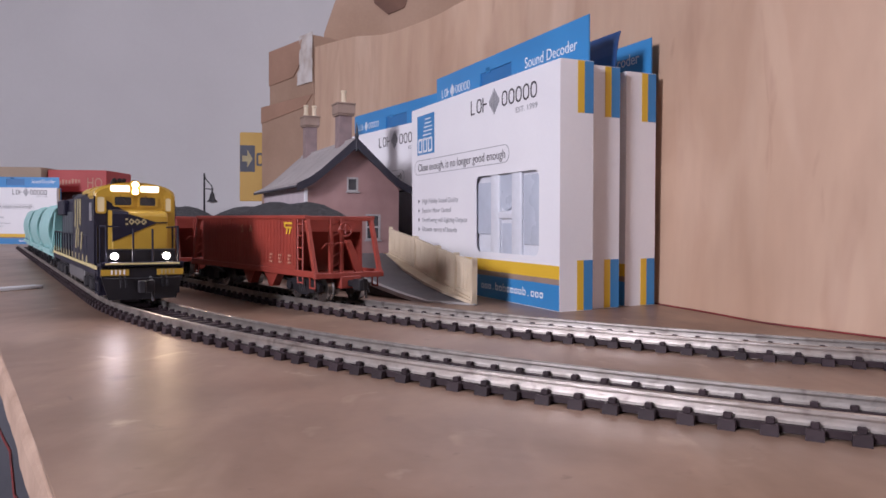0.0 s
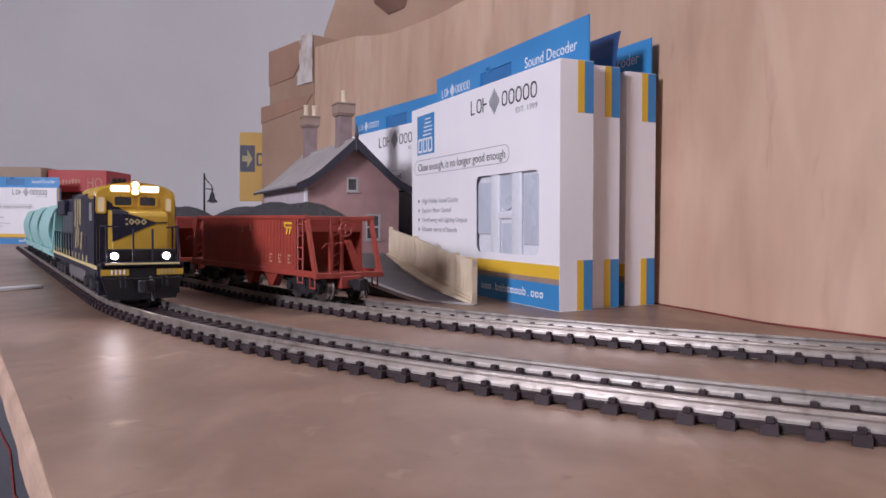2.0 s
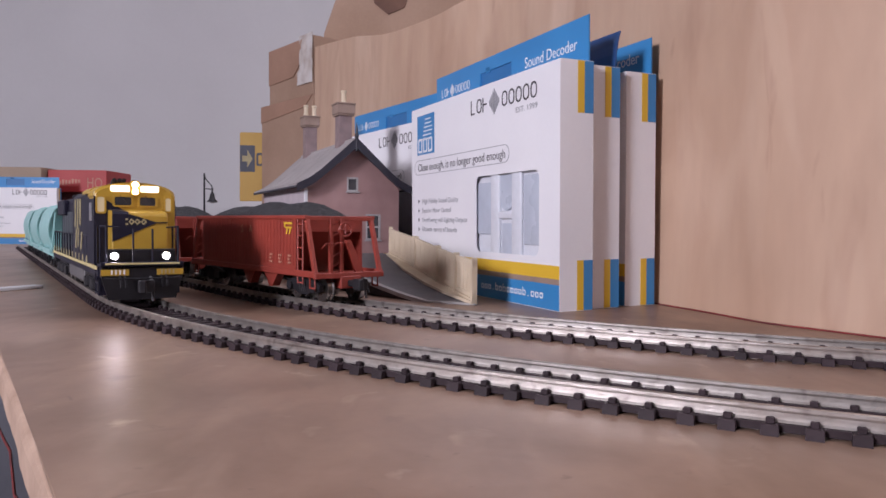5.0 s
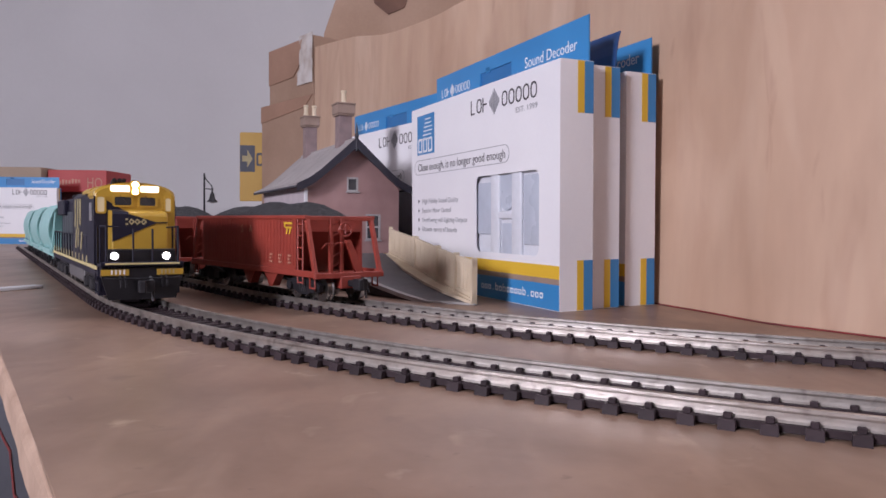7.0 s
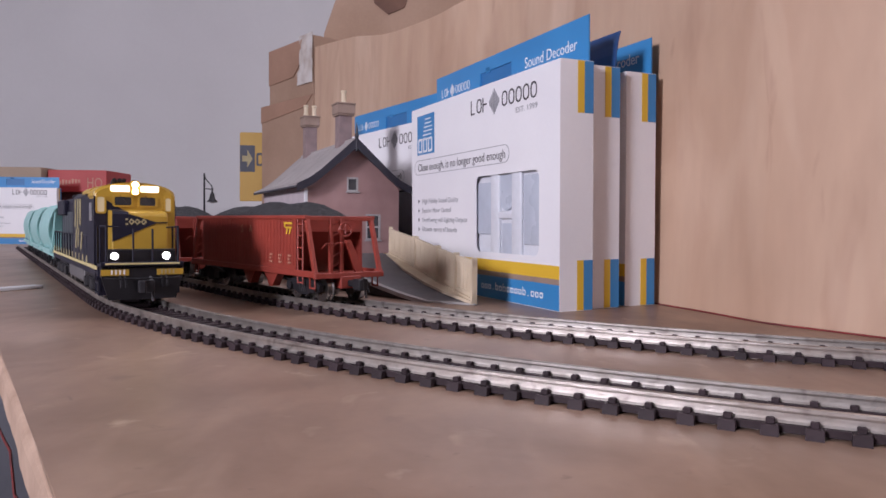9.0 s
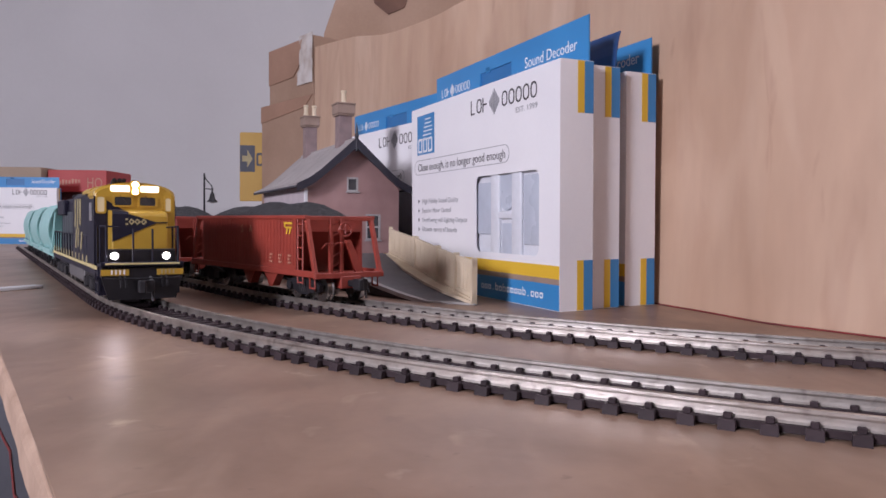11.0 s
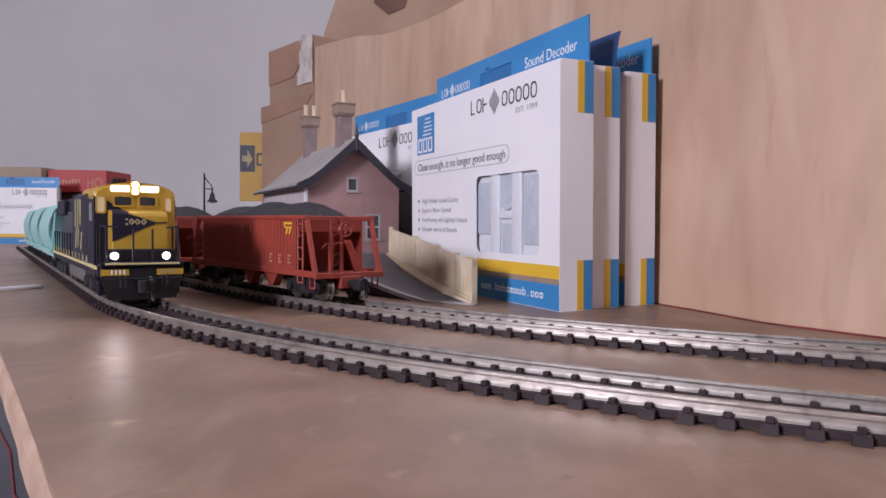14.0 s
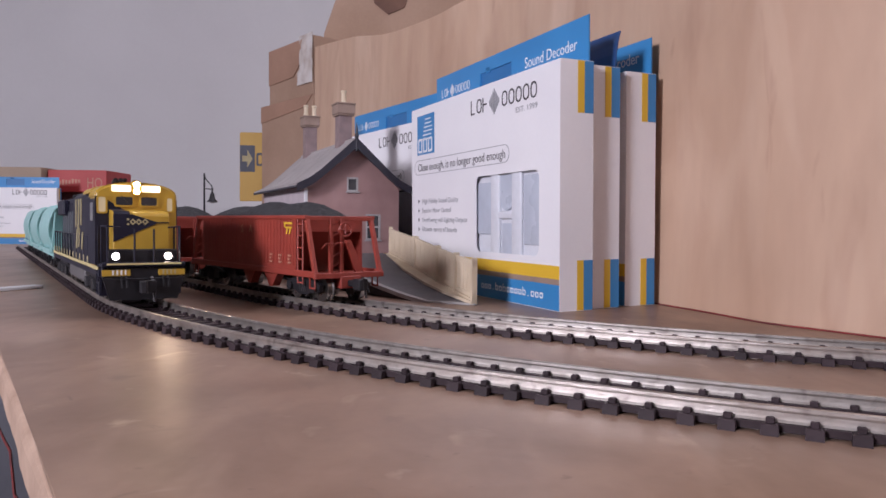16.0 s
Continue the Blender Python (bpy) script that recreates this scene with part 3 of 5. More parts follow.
def cartons():
    W, H, D, F = 172, 111, 17.6, 132.5
    th = 24.5
    a, b = (-math.sin(radians(th)), math.cos(radians(th))), (math.cos(radians(th)), math.sin(radians(th)))
    lab = "white and blue decoder carton with a plastic window, standing on edge"
    carton(face_right(51.6, 321.8, th, 0, W), W, H, D, F, True, lab)
    for off, push, bend, l2 in ((18.4, 5, 3.4, "white and blue decoder carton with a bent flap"), (42.8, 9, 0.0, "white and blue decoder carton leaning at the plywood sheet")):
        carton(face_right(51.6 + b[0] * off + a[0] * push, 321.8 + b[1] * off + a[1] * push, th, 0, W), W, H, D, F - 3.5, True, l2, detail=1, flap_bend=bend)
    th4 = 31.0
    carton(face_right(-5, 502, th4, 0, W), W, H, D, F, True, "white and blue decoder carton with a dark window behind the station", blister=False)
    k = 0.80
    carton(M(-606 - 172 * k, 1150, 0, 0), W * k, H * k, D * k, F * k, True, "small white and blue decoder carton standing on the board", window=False)


cartons()


# ---- cartons at the back ----
def plain_box(name, x0, x1, y0, y1, z0, z1, rz, material, label, tape=None):
    cx, cy = (x0 + x1) / 2, (y0 + y1) / 2
    root = thing(name, M(cx, cy, z0, rz), label, "box")
    w, d, h = (x1 - x0) / 2, (y1 - y0) / 2, z1 - z0
    b = B()
    box(b, -w, w, -d, d, 0, h, 0.8, seg=2)
    part("carton_body", b, material, root)
    f = B()
    box(f, -w + 1, w - 1, -d + 1, -1, h, h + 0.8)
    box(f, -w + 1, w - 1, 1, d - 1, h, h + 0.8)
    part("top_flaps", f, material, root)
    if tape:
        part("tape_strip", box(B(), *tape), TAPE, root, "crinkled clear packing tape")
    return root


def back_cartons():
    def turned(cx, cy, t, w, d, z0, z1, material, label):
        """A carton with its near right corner at (cx, cy), its face running back to the left."""
        ux, uy = -0.63, 0.777
        mx, my = cx + ux * w / 2 + uy * d / 2, cy + uy * w / 2 - ux * d / 2
        return plain_box("cardboard_box", mx - w / 2, mx + w / 2, my - d / 2, my + d / 2, z0, z1, -50.96, material, label)
    r = turned(-152, 850, 0, 134, 90, 0, 186, CARD2, "brown cardboard carton with a flap, stacked under another")
    part("open_flap", prism(B(), [(-67, 166), (50, 174), (67, 186.5), (-67, 186.5)], -46.2, -45, "y"), CARD, r, "folded brown flap")
    u = turned(-152, 851, 0, 112, 84, 187, 254, CARD2, "pale brown carton with crinkled clear tape on its corner")
    part("open_flap", prism(B(), [(-56, 24), (10, 26), (26, 40), (30, 67), (-56, 67)], -43.2, -42, "y"), CARD, u, "darker brown flap")
    tp = B()
    tape_rows = []
    for i in range(13):
        z = 14 + 57 * i / 12
        row = []
        for k in range(9):
            x = 26 + 31 * k / 8 - (6 if i < 4 else 0) * (1 - k / 8)
            row.append(tp.verts.new((x, -43.6 - 1.5 * noise.noise(Vector((x * 0.16, z * 0.13, 1))) - 0.8 * noise.noise(Vector((x * 0.4, z * 0.4, 4))), z)))
        tape_rows.append(row)
    for a, c in zip(tape_rows, tape_rows[1:]):
        for k in range(8):
            tp.faces.new((a[k], a[k + 1], c[k + 1], c[k]))
    ext = bmesh.ops.extrude_face_region(tp, geom=tp.faces[:])
    bmesh.ops.translate(tp, vec=(0, 0.25, 0), verts=[v for v in ext["geom"] if isinstance(v, bmesh.types.BMVert)])
    part("tape_strip", tp, TAPE, u, "crinkled clear packing tape", smooth=True)
    big = plain_box("cardboard_carton", -100, 170, 860, 1060, 0, 300, -14, CARD2, "large pale cardboard carton behind the plywood sheet")
    part("raised_flap", prism(B(), [(-162, 257), (-162, 268), (-147, 308), (-140, 330), (132, 350), (132, 190), (-60, 190), (-60, 257)], -104, -101, "y"), CARD2, big, "raised pale flap")
    # solid patch on the flap; the hole's shade is only its dark colour
    part("hole_patch", prism(B(), [(-97, 300), (-80, 286), (-60, 293), (-52, 314), (-101, 314)], -105.4, -104.2, "y"), HOLEDARK, big, "dark patch standing for the shade in a torn hole")
    plain_box("white_carton", -276, -215, 1000, 1080, 0, 66, 0, WALLM, "plain white carton lying flat under a yellow one")
    y = plain_box("yellow_carton", -281, -226, 1005, 1070, 67, 160, 4, YBOX, "yellow carton with a dark blue emblem and pale lettering blocks")
    q = box(B(), -27, -7, -32.8, -32.5, 40, 76)
    em = part("emblem", q, EMBLEM, y, "dark blue square emblem")
    q = B()
    prism(q, [(-10, 58), (-17, 70), (-17, 62), (-24, 62), (-24, 54), (-17, 54), (-17, 46)], -33.1, -32.8, "y")
    part("emblem_arrow", q, DULLCREAM, em)
    q = B()
    for i in range(2):
        frame_ring(q, roundrect(-5 + i * 12, 5 + i * 12, 48, 66, 3), roundrect(-2.4 + i * 12, 2.4 + i * 12, 51, 63, 1.6), -32.8, -32.5, "y")
    part("lettering_blocks", q, EMBLEM, y)
    plain_box("maroon_carton", -650, -552, 1215, 1300, 0, 84, 0, MAROON, "dark maroon carton under a red one")
    r = plain_box("red_carton", -650, -553, 1205, 1300, 84.9, 120, 0, REDCARTON, "flat red carton with pale lettering on its end")
    lettering("size_mark", "HO", 24, FADED, r, M(16, -47.7, 7, 0, 90), width=24)
    q = B()
    for i in range(9):
        box(q, -40 + i * 5.2, -36.5 + i * 5.2, -47.7, -47.5, 10 + i * 0.6, 19 - (i % 3) + i * 0.4)
    part("lettering_bars", q, FADED, r)
    plain_box("tan_carton", -790, -652, 1190, 1290, 0, 123, 0, TAN, "tan carton standing behind a decoder box")


back_cartons()


# ---- station house, platform and lamp ----
TH = 24.5


def house():
    a = radians(TH)
    root = thing("station_house", M(-90.3, 480, 18, TH), "pink brick model station with grey roof and dark bargeboards", "building")
    # local: x along the gable from its left corner, y back along the ridge
    w, L, eave, peak, t = 65.3, 142.0, 44.0, 74.0, 2.5
    # front gable with two real window openings
    b = B()
    o1, o2 = (28.0, 36.0, 41.5, 51.0), (41.5, 52.0, 9.0, 26.5)
    mid = w / 2
    def roof(x):
        return eave + (peak - eave) * (1 - abs(x - mid) / mid)
    xs = sorted([0, o1[0], o1[1], mid, o2[0], o2[1], w])
    for x0, x1 in zip(xs, xs[1:]):
        c = (x0 + x1) / 2
        spans, z = [], 0.0
        for o in (o1, o2):
            if o[0] <= c <= o[1]:
                spans.append((z, o[2]))
                z = o[3]
        for lo, hi in spans:
            box(b, x0, x1, 0, t, lo, hi)
        prism(b, [(x0, z), (x1, z), (x1, roof(x1)), (x0, roof(x0))], 0, t, "y")
    bmesh.ops.remove_doubles(b, verts=b.verts[:], dist=0.01)
    wall = part("gable_wall", b, PINK, root, "pink brick gable wall")
    for o in (o1, o2):
        q = B()
        frame_ring(q, roundrect(o[0], o[1], o[2], o[3], 0.2, 1), roundrect(o[0] + 1.1, o[1] - 1.1, o[2] + 1.1, o[3] - 1.1, 0.2, 1), -0.25, 1.0, "y")
        if o is o2:
            box(q, o[0] + 1, o[1] - 1, 0, 0.8, (o[2] + o[3]) / 2 - 0.5, (o[2] + o[3]) / 2 + 0.5)
        box(q, o[0] - 0.7, o[1] + 0.7, -0.9, 0.6, o[2] - 0.9, o[2])
        fr = part("window_frame", q, EDGEW, root, "off-white window frame")
        part("pane", box(B(), o[0] + 0.9, o[1] - 0.9, 1.0, 1.4, o[2] + 0.9, o[3] - 0.9), GLASS, fr, "dark glazing")
    q = prism(B(), [(0, 0), (w, 0), (w, eave), (mid, peak), (0, eave)], L - t, L, "y")
    part("rear_wall", q, PINK, root)
    part("side_wall", box(B(), 0, t, t, L - t, 0, eave), PALE, root, "side wall painted paler for the light on it")
    part("side_wall", box(B(), w - t, w, t, L - t, 0, eave), PINK, root)
    part("corner_post", box(B(), -0.7, 1.3, -0.7, 1.3, 0, eave - 1, 0.2), WHITEINK, root, "white corner trim")
    part("door", box(B(), w, w + 0.8, 18, 34, 0, 30, 0.3), BARGE, root, "dark side door")
    # roof slabs with bell-cast eaves, and slate courses on them
    over = 6.0
    def slope(s):
        pts = []
        for k in range(11):
            u = k / 10
            x = mid - u * (mid + 7.0)
            z = peak + 2.5 - (peak - eave + 6.5) * u + 5.0 * max(0, u - 0.55) ** 2 * 4.9
            pts.append((mid + (x - mid) * s, z))
        return pts
    for s, nm in ((1, "roof"), (-1, "roof")):
        p = slope(s)
        q = prism(B(), p + [(x, z - 1.6) for x, z in p[::-1]], -over, L + 4, "y")
        rf = part(nm, q, SLATE, root, "grey slate roof slope")
        for k in range(1, 22):
            u = k / 22
            i = min(int(u * 10), 9)
            f = u * 10 - i
            x, z = p[i][0] + (p[i + 1][0] - p[i][0]) * f, p[i][1] + (p[i + 1][1] - p[i][1]) * f
            dx, dz = p[i + 1][0] - p[i][0], p[i + 1][1] - p[i][1]
            d = math.hypot(dx, dz)
            cx, cz = dx / d * 1.9, dz / d * 1.9
            nx, nz = -dz / d * s, dx / d * s
            if nz < 0:
                nx, nz = -nx, -nz
            part("slate_course", prism(B(), [(x, z + 0.03), (x + cx, z + cz + 0.03), (x + cx + nx * 0.35, z + cz + nz * 0.35), (x + nx * 0.05, z + nz * 0.05)], -over + 0.2, L + 3.8, "y"), SLATE, rf)
        # bargeboard on the gable end
        q = prism(B(), [(x, z + 0.6) for x, z in p] + [(x - (0.0 if k else 0) , z - 6.2 + 1.8 * k / 10) for k, (x, z) in list(enumerate(p))[::-1]], -over - 1.0, -over + 0.4, "y")
        part("bargeboard", q, BARGE, root, "dark curved bargeboard")
        part("gutter", box(B(), p[-1][0] - 0.8, p[-1][0] + 0.8, -over, L + 4, p[-1][1] - 2.2, p[-1][1] - 0.6, 0.3), BARGE, root)
    q = lathe(B(), [(0.9, peak - 6), (1.0, peak + 2), (1.5, peak + 4), (0.8, peak + 6), (0.9, peak + 8), (0.2, peak + 13)], 10, Matrix.Translation((mid, -over - 0.3, 0)))
    part("finial", q, BARGE, root, "dark pointed finial")
    part("ridge", rod(B(), (mid, -over, peak + 2.4), (mid, L + 4, peak + 2.4), 0.9, 8), SLATE, root)
    for y, hgt, pots in ((24, 104.0, (0.0,)), (118, 107.0, (-3.4, 3.4))):
        c = B()
        box(c, mid - 4.5, mid + 4.5, y - 5.5, y + 5.5, 60, hgt - 8, 0.2)
        ch = part("chimney", c, CHIM, root, "pinkish brick chimney stack")
        q = B()
        box(q, mid - 5.8, mid + 5.8, y - 6.4, y + 6.4, hgt - 9.4, hgt - 8.2, 0.2)
        box(q, mid - 6.4, mid + 6.4, y - 7.0, y + 7.0, hgt - 8.2, hgt - 1.6, 0.3)
        box(q, mid - 6.9, mid + 6.9, y - 7.4, y + 7.4, hgt - 1.6, hgt - 0.4, 0.3)
        part("chimney_cap", q, STONE, ch, "tan stone cap")
        for o in pots:
            part("chimney_pot", lathe(B(), [(2.2, hgt - 0.5), (2.2, hgt + 1), (1.8, hgt + 1.4), (1.7, hgt + 7), (2.1, hgt + 7.4), (2.1, hgt + 8.6), (1.5, hgt + 8.8)], 12, Matrix.Translation((mid + o, y, 0))), CREAMWALL, ch, "pale chimney pot")


house()


def platform():
    root = thing("station_platform", M(0, 0, 0), "grey station platform with a ramp and pale edging", "platform")
    hgt = 18.0
    A, Bp = Vector((15.7, 344.5, 0.6)), Vector((-7.7, 354.7, 0.6))
    C, D = Vector((-80, 452, hgt)), Vector((-35, 480, hgt))
    b = B()
    n = 14
    rows = []
    for i in range(n + 1):
        u = i / n
        e = u * u * (3 - 2 * u) * 0.35 + u * 0.65
        near = Bp.lerp(C, u)
        back = A.lerp(D, u)
        near.z = back.z = 0.6 + (hgt - 0.6) * e
        # the edge follows the line of the track
        bow = math.sin(u * math.pi) * 3.0
        near.x -= bow
        near.y -= bow
        rows.append((near, back))
    end_c, end_d = C + Vector((-215, 330, 0)), D + Vector((-85, 300, 0))
    rows.append((C.lerp(end_c, 0.5), D.lerp(end_d, 0.5)))
    rows.append((end_c, end_d))
    vs = [[b.verts.new(v) for v in (p, q, (q.x, q.y, 0), (p.x, p.y, 0))] for p, q in rows]
    for a, c in zip(vs, vs[1:]):
        for j in range(4):
            b.faces.new((a[j], a[(j + 1) % 4], c[(j + 1) % 4], c[j]))
    b.faces.new(vs[0])
    b.faces.new(vs[-1][::-1])
    part("platform_deck", b, TARMAC, root, "dark grey gritty surface")
    # black strip over the deck side, put there as the shadow below the edging
    skirt = B()
    line = [r[0] for r in rows]
    sv = []
    for i, p in enumerate(line):
        q = line[min(i + 1, len(line) - 1)] - line[max(0, i - 1)]
        nrm = Vector((-q.y, q.x, 0)).normalized()
        if nrm.dot(Vector((1, 1, 0))) > 0:
            nrm = -nrm
        sv.append([skirt.verts.new(v) for v in (p + nrm * 0.1, p + nrm * 0.5, (p.x + nrm.x * 0.5, p.y + nrm.y * 0.5, 0), (p.x + nrm.x * 0.1, p.y + nrm.y * 0.1, 0))])
    for a, c in zip(sv, sv[1:]):
        for j in range(4):
            skirt.faces.new((a[j], a[(j + 1) % 4], c[(j + 1) % 4], c[j]))
    part("platform_shade_strip", skirt, BLACK, root, "black strip for the shadow under the platform edging")
    # edging stones along the track side and the foot of the ramp
    edge = B()
    line = [rows[0][1]] + [r[0] for r in rows]
    vs = []
    for i, p in enumerate(line):
        q = line[min(i + 1, len(line) - 1)] - line[max(0, i - 1)]
        nrm = Vector((-q.y, q.x, 0)).normalized()
        if nrm.dot(Vector((1, 1, 0))) < 0:
            nrm = -nrm
        vs.append([edge.verts.new(v) for v in (p - nrm * 0.8 + Vector((0, 0, 0.35)), p + nrm * 2.6 + Vector((0, 0, 0.35)), p + nrm * 2.6 + Vector((0, 0, -0.5)), p - nrm * 0.8 + Vector((0, 0, -1.6 if i > 1 else -0.5)))])
    for a, c in zip(vs, vs[1:]):
        for j in range(4):
            edge.faces.new((a[j], a[(j + 1) % 4], c[(j + 1) % 4], c[j]))
    part("edging", edge, EDGEW, root, "pale stone edging")
    # cream fence down the back of the ramp, four panels
    f = thing("ramp_fence", M(0, 0, 0), "cream plastic panelled fence stepping down the platform ramp", "fence")
    ups = [0.0, 0.155, 0.34, 0.60, 0.98]
    def back(u):
        i = min(int(u * n), n - 1)
        k = u * n - i
        return rows[i][1].lerp(rows[i + 1][1], k)
    for u0, u1 in zip(ups, ups[1:]):
        p, q = back(u0), back(u1)
        d = (q - p)
        d.z = 0
        d.normalize()
        nn = Vector((d.y, -d.x, 0))
        if nn.y > 0:
            nn = -nn
        def quad(bm, s0, s1, za, zb, t0, t1):
            vs = []
            for s in (s0, s1):
                c = p.lerp(q, s)
                hh = 20.5 - 3.5 * (u0 + (u1 - u0) * s)
                for t in (t0, 2.5 + 7.0 * math.sin(math.pi * (u0 + (u1 - u0) * s)) if t1 > 6 else t1):
                    for z in (za, zb):
                        vs.append(bm.verts.new(c + nn * t + Vector((0, 0, z * hh))))
            for fidx in ((0, 1, 3, 2), (4, 6, 7, 5), (0, 4, 5, 1), (2, 3, 7, 6), (0, 2, 6, 4), (1, 5, 7, 3)):
                bm.faces.new([vs[i] for i in fidx])
        bm = B()
        quad(bm, 0.0, 1.0, 0.0, 0.97, 0.0, 0.9)
        panel = part("fence_panel", bm, CREAMWALL, f)
        for za, zb, ta, tb in ((0.06, 0.12, -0.3, 1.8), (0.87, 1.0, -0.3, 1.5), (0.16, 0.24, -0.1, 1.35)):
            bm = B()
            quad(bm, 0.0, 1.0, za, zb, ta, tb)
            part("fence_rail", bm, CREAMWALL, panel)
        for s in (0.2, 0.4, 0.6, 0.8):
            bm = B()
            quad(bm, s - 0.010, s + 0.010, 0.24, 0.87, 0.85, 1.1)
            part("batten", bm, CREAMWALL, panel)
        bm = B()
        quad(bm, 0.0, 1.0, 0.0, 0.07, -0.5, 6.5)
        part("fence_kerb", bm, CREAMWALL, f)
        bm = B()
        quad(bm, -0.0, 0.07, -0.0, 1.06, -0.6, 2.1)
        part("fence_post", bm, CREAMWALL, f)
    bm = B()
    p = back(0.98)
    box(bm, p.x - 1.3, p.x + 1.3, p.y - 1.3, p.y + 1.3, p.z - 1, p.z + 18.5, 0.2)
    part("fence_post", bm, CREAMWALL, f)


platform()


def swan_lamp():
    root = thing("platform_lamp", M(-182.5, 560, 18), "black swan-neck platform lamp with a bell shade", "lamp")
    top = 57.0
    part("post", put(rod(B(), (0, 0, 0), (0, 0, top), 0.85, 8, 0.7), lathe(B(), [(2.4, 0), (2.4, 1), (1.3, 2), (1.2, 12), (0.9, 13)], 10)), BLACK, root)
    arm = [(0.2, 0, top - 1.5)] + [(0.5 + 5.6 * (1 - math.cos(radians(a))) * 0.5 * 1.0, 0, top - 2.0 - 9.5 * (a / 180)) for a in range(20, 181, 20)]
    b = tube(B(), arm, 0.4, 6)
    rod(b, (0, 0, top - 11.5), (5.5, 0, top - 12), 0.4, 6)
    rod(b, (6.1, 0, top - 11), (6.1, 0, top - 15), 0.7, 6)
    part("bracket", b, BLACK, root)
    part("shade", lathe(B(), [(0.9, top - 14.5), (1.6, top - 16), (2.3, top - 19.5), (3.9, top - 21.2), (4.0, top - 21.8)], 16, Matrix.Translation((6.1, 0, 0))), BLACK, root, "dark bell-shaped shade", smooth=True)
    part("bulb", lathe(B(), [(0.6, top - 22.6), (1.8, top - 22.3), (2.2, top - 21.5)], 10, Matrix.Translation((6.1, 0, 0))), WHITEINK, root)


swan_lamp()


# ---- running gear ----
def wheelset(parent, x, z=5.6, r=5.6):
    """An axle with two flanged wheels; its origin lies on the axle."""
    ax = part("wheelset", rod(B(), (0, -9.6, 0), (0, 9.6, 0), 0.9, 8), BLACK, parent)
    ax.matrix_basis = M(x, 0, z)
    for s in (-1, 1):
        q = Matrix.Rotation(-s * math.pi / 2, 4, "X")
        t = B()
        lathe(t, [(r - 0.6, 9.6), (r, 9.6), (r, 7.4), (r + 0.75, 7.1), (r + 0.75, 6.5), (r - 0.6, 6.5)], 28, q)
        part("tyre", t, STEEL, ax, "bright steel tyre", smooth=True)
        d = B()
        lathe(d, [(1.2, 9.9), (1.9, 9.5), (2.2, 8.7), (r - 0.6, 9.0), (r - 0.55, 6.7), (1.0, 6.7)], 24, q)
        part("wheel_disc", d, BLACK, ax, smooth=True)
    return ax


def bogie(root, x, base=20.5, r=5.6):
    b = B()
    for s in (-1, 1):
        y = s * 11.6
        prism(b, [(x - base / 2 - 4, 7.2), (x - base / 2 - 3.4, 4.2), (x - base / 2 + 3.2, 4.2), (x - 4, 2.6), (x + 4, 2.6), (x + base / 2 - 3.2, 4.2), (x + base / 2 + 3.4, 4.2), (x + base / 2 + 4, 7.2), (x + base / 2, 8.6), (x + 4.6, 9.6), (x - 4.6, 9.6), (x - base / 2, 8.6)], y - 1.0, y + 1.0, "y")
        for k in (-1, 1):
            rod(b, (x + k * base / 2, y, 5.6), (x + k * base / 2, y + s * 2.2, 5.6), 2.0, 10)
        for k in (-2.0, 0, 2.0):
            rod(b, (x + k, y + s * 0.7, 3.6), (x + k, y + s * 0.7, 8.4), 0.85, 8)
    box(b, x - 3, x + 3, -11, 11, 6.2, 9.6, 0.4)
    part("bogie_frame", b, BLACK, root, "black sprung bogie side frames")
    return [wheelset(root, x - base / 2, r, r), wheelset(root, x + base / 2, r, r)]


def coupler(root, x, s):
    b = B()
    box(b, min(x, x + s * 8), max(x, x + s * 8), -1.6, 1.6, 6.6, 9.4, 0.4)
    prism(b, [(x + s * 7, -3.2), (x + s * 12.5, -3.6), (x + s * 13, -1.4), (x + s * 9.8, -0.6), (x + s * 10, 2.6), (x + s * 7, 3.0)], 5.6, 10.2, "z", 0.3)
    rod(b, (x + s * 9.5, 2.0, 2.2), (x + s * 8.5, 2.0, 6.8), 0.45, 6)
    part("coupler", b, BLACK, root, "black knuckle coupler")


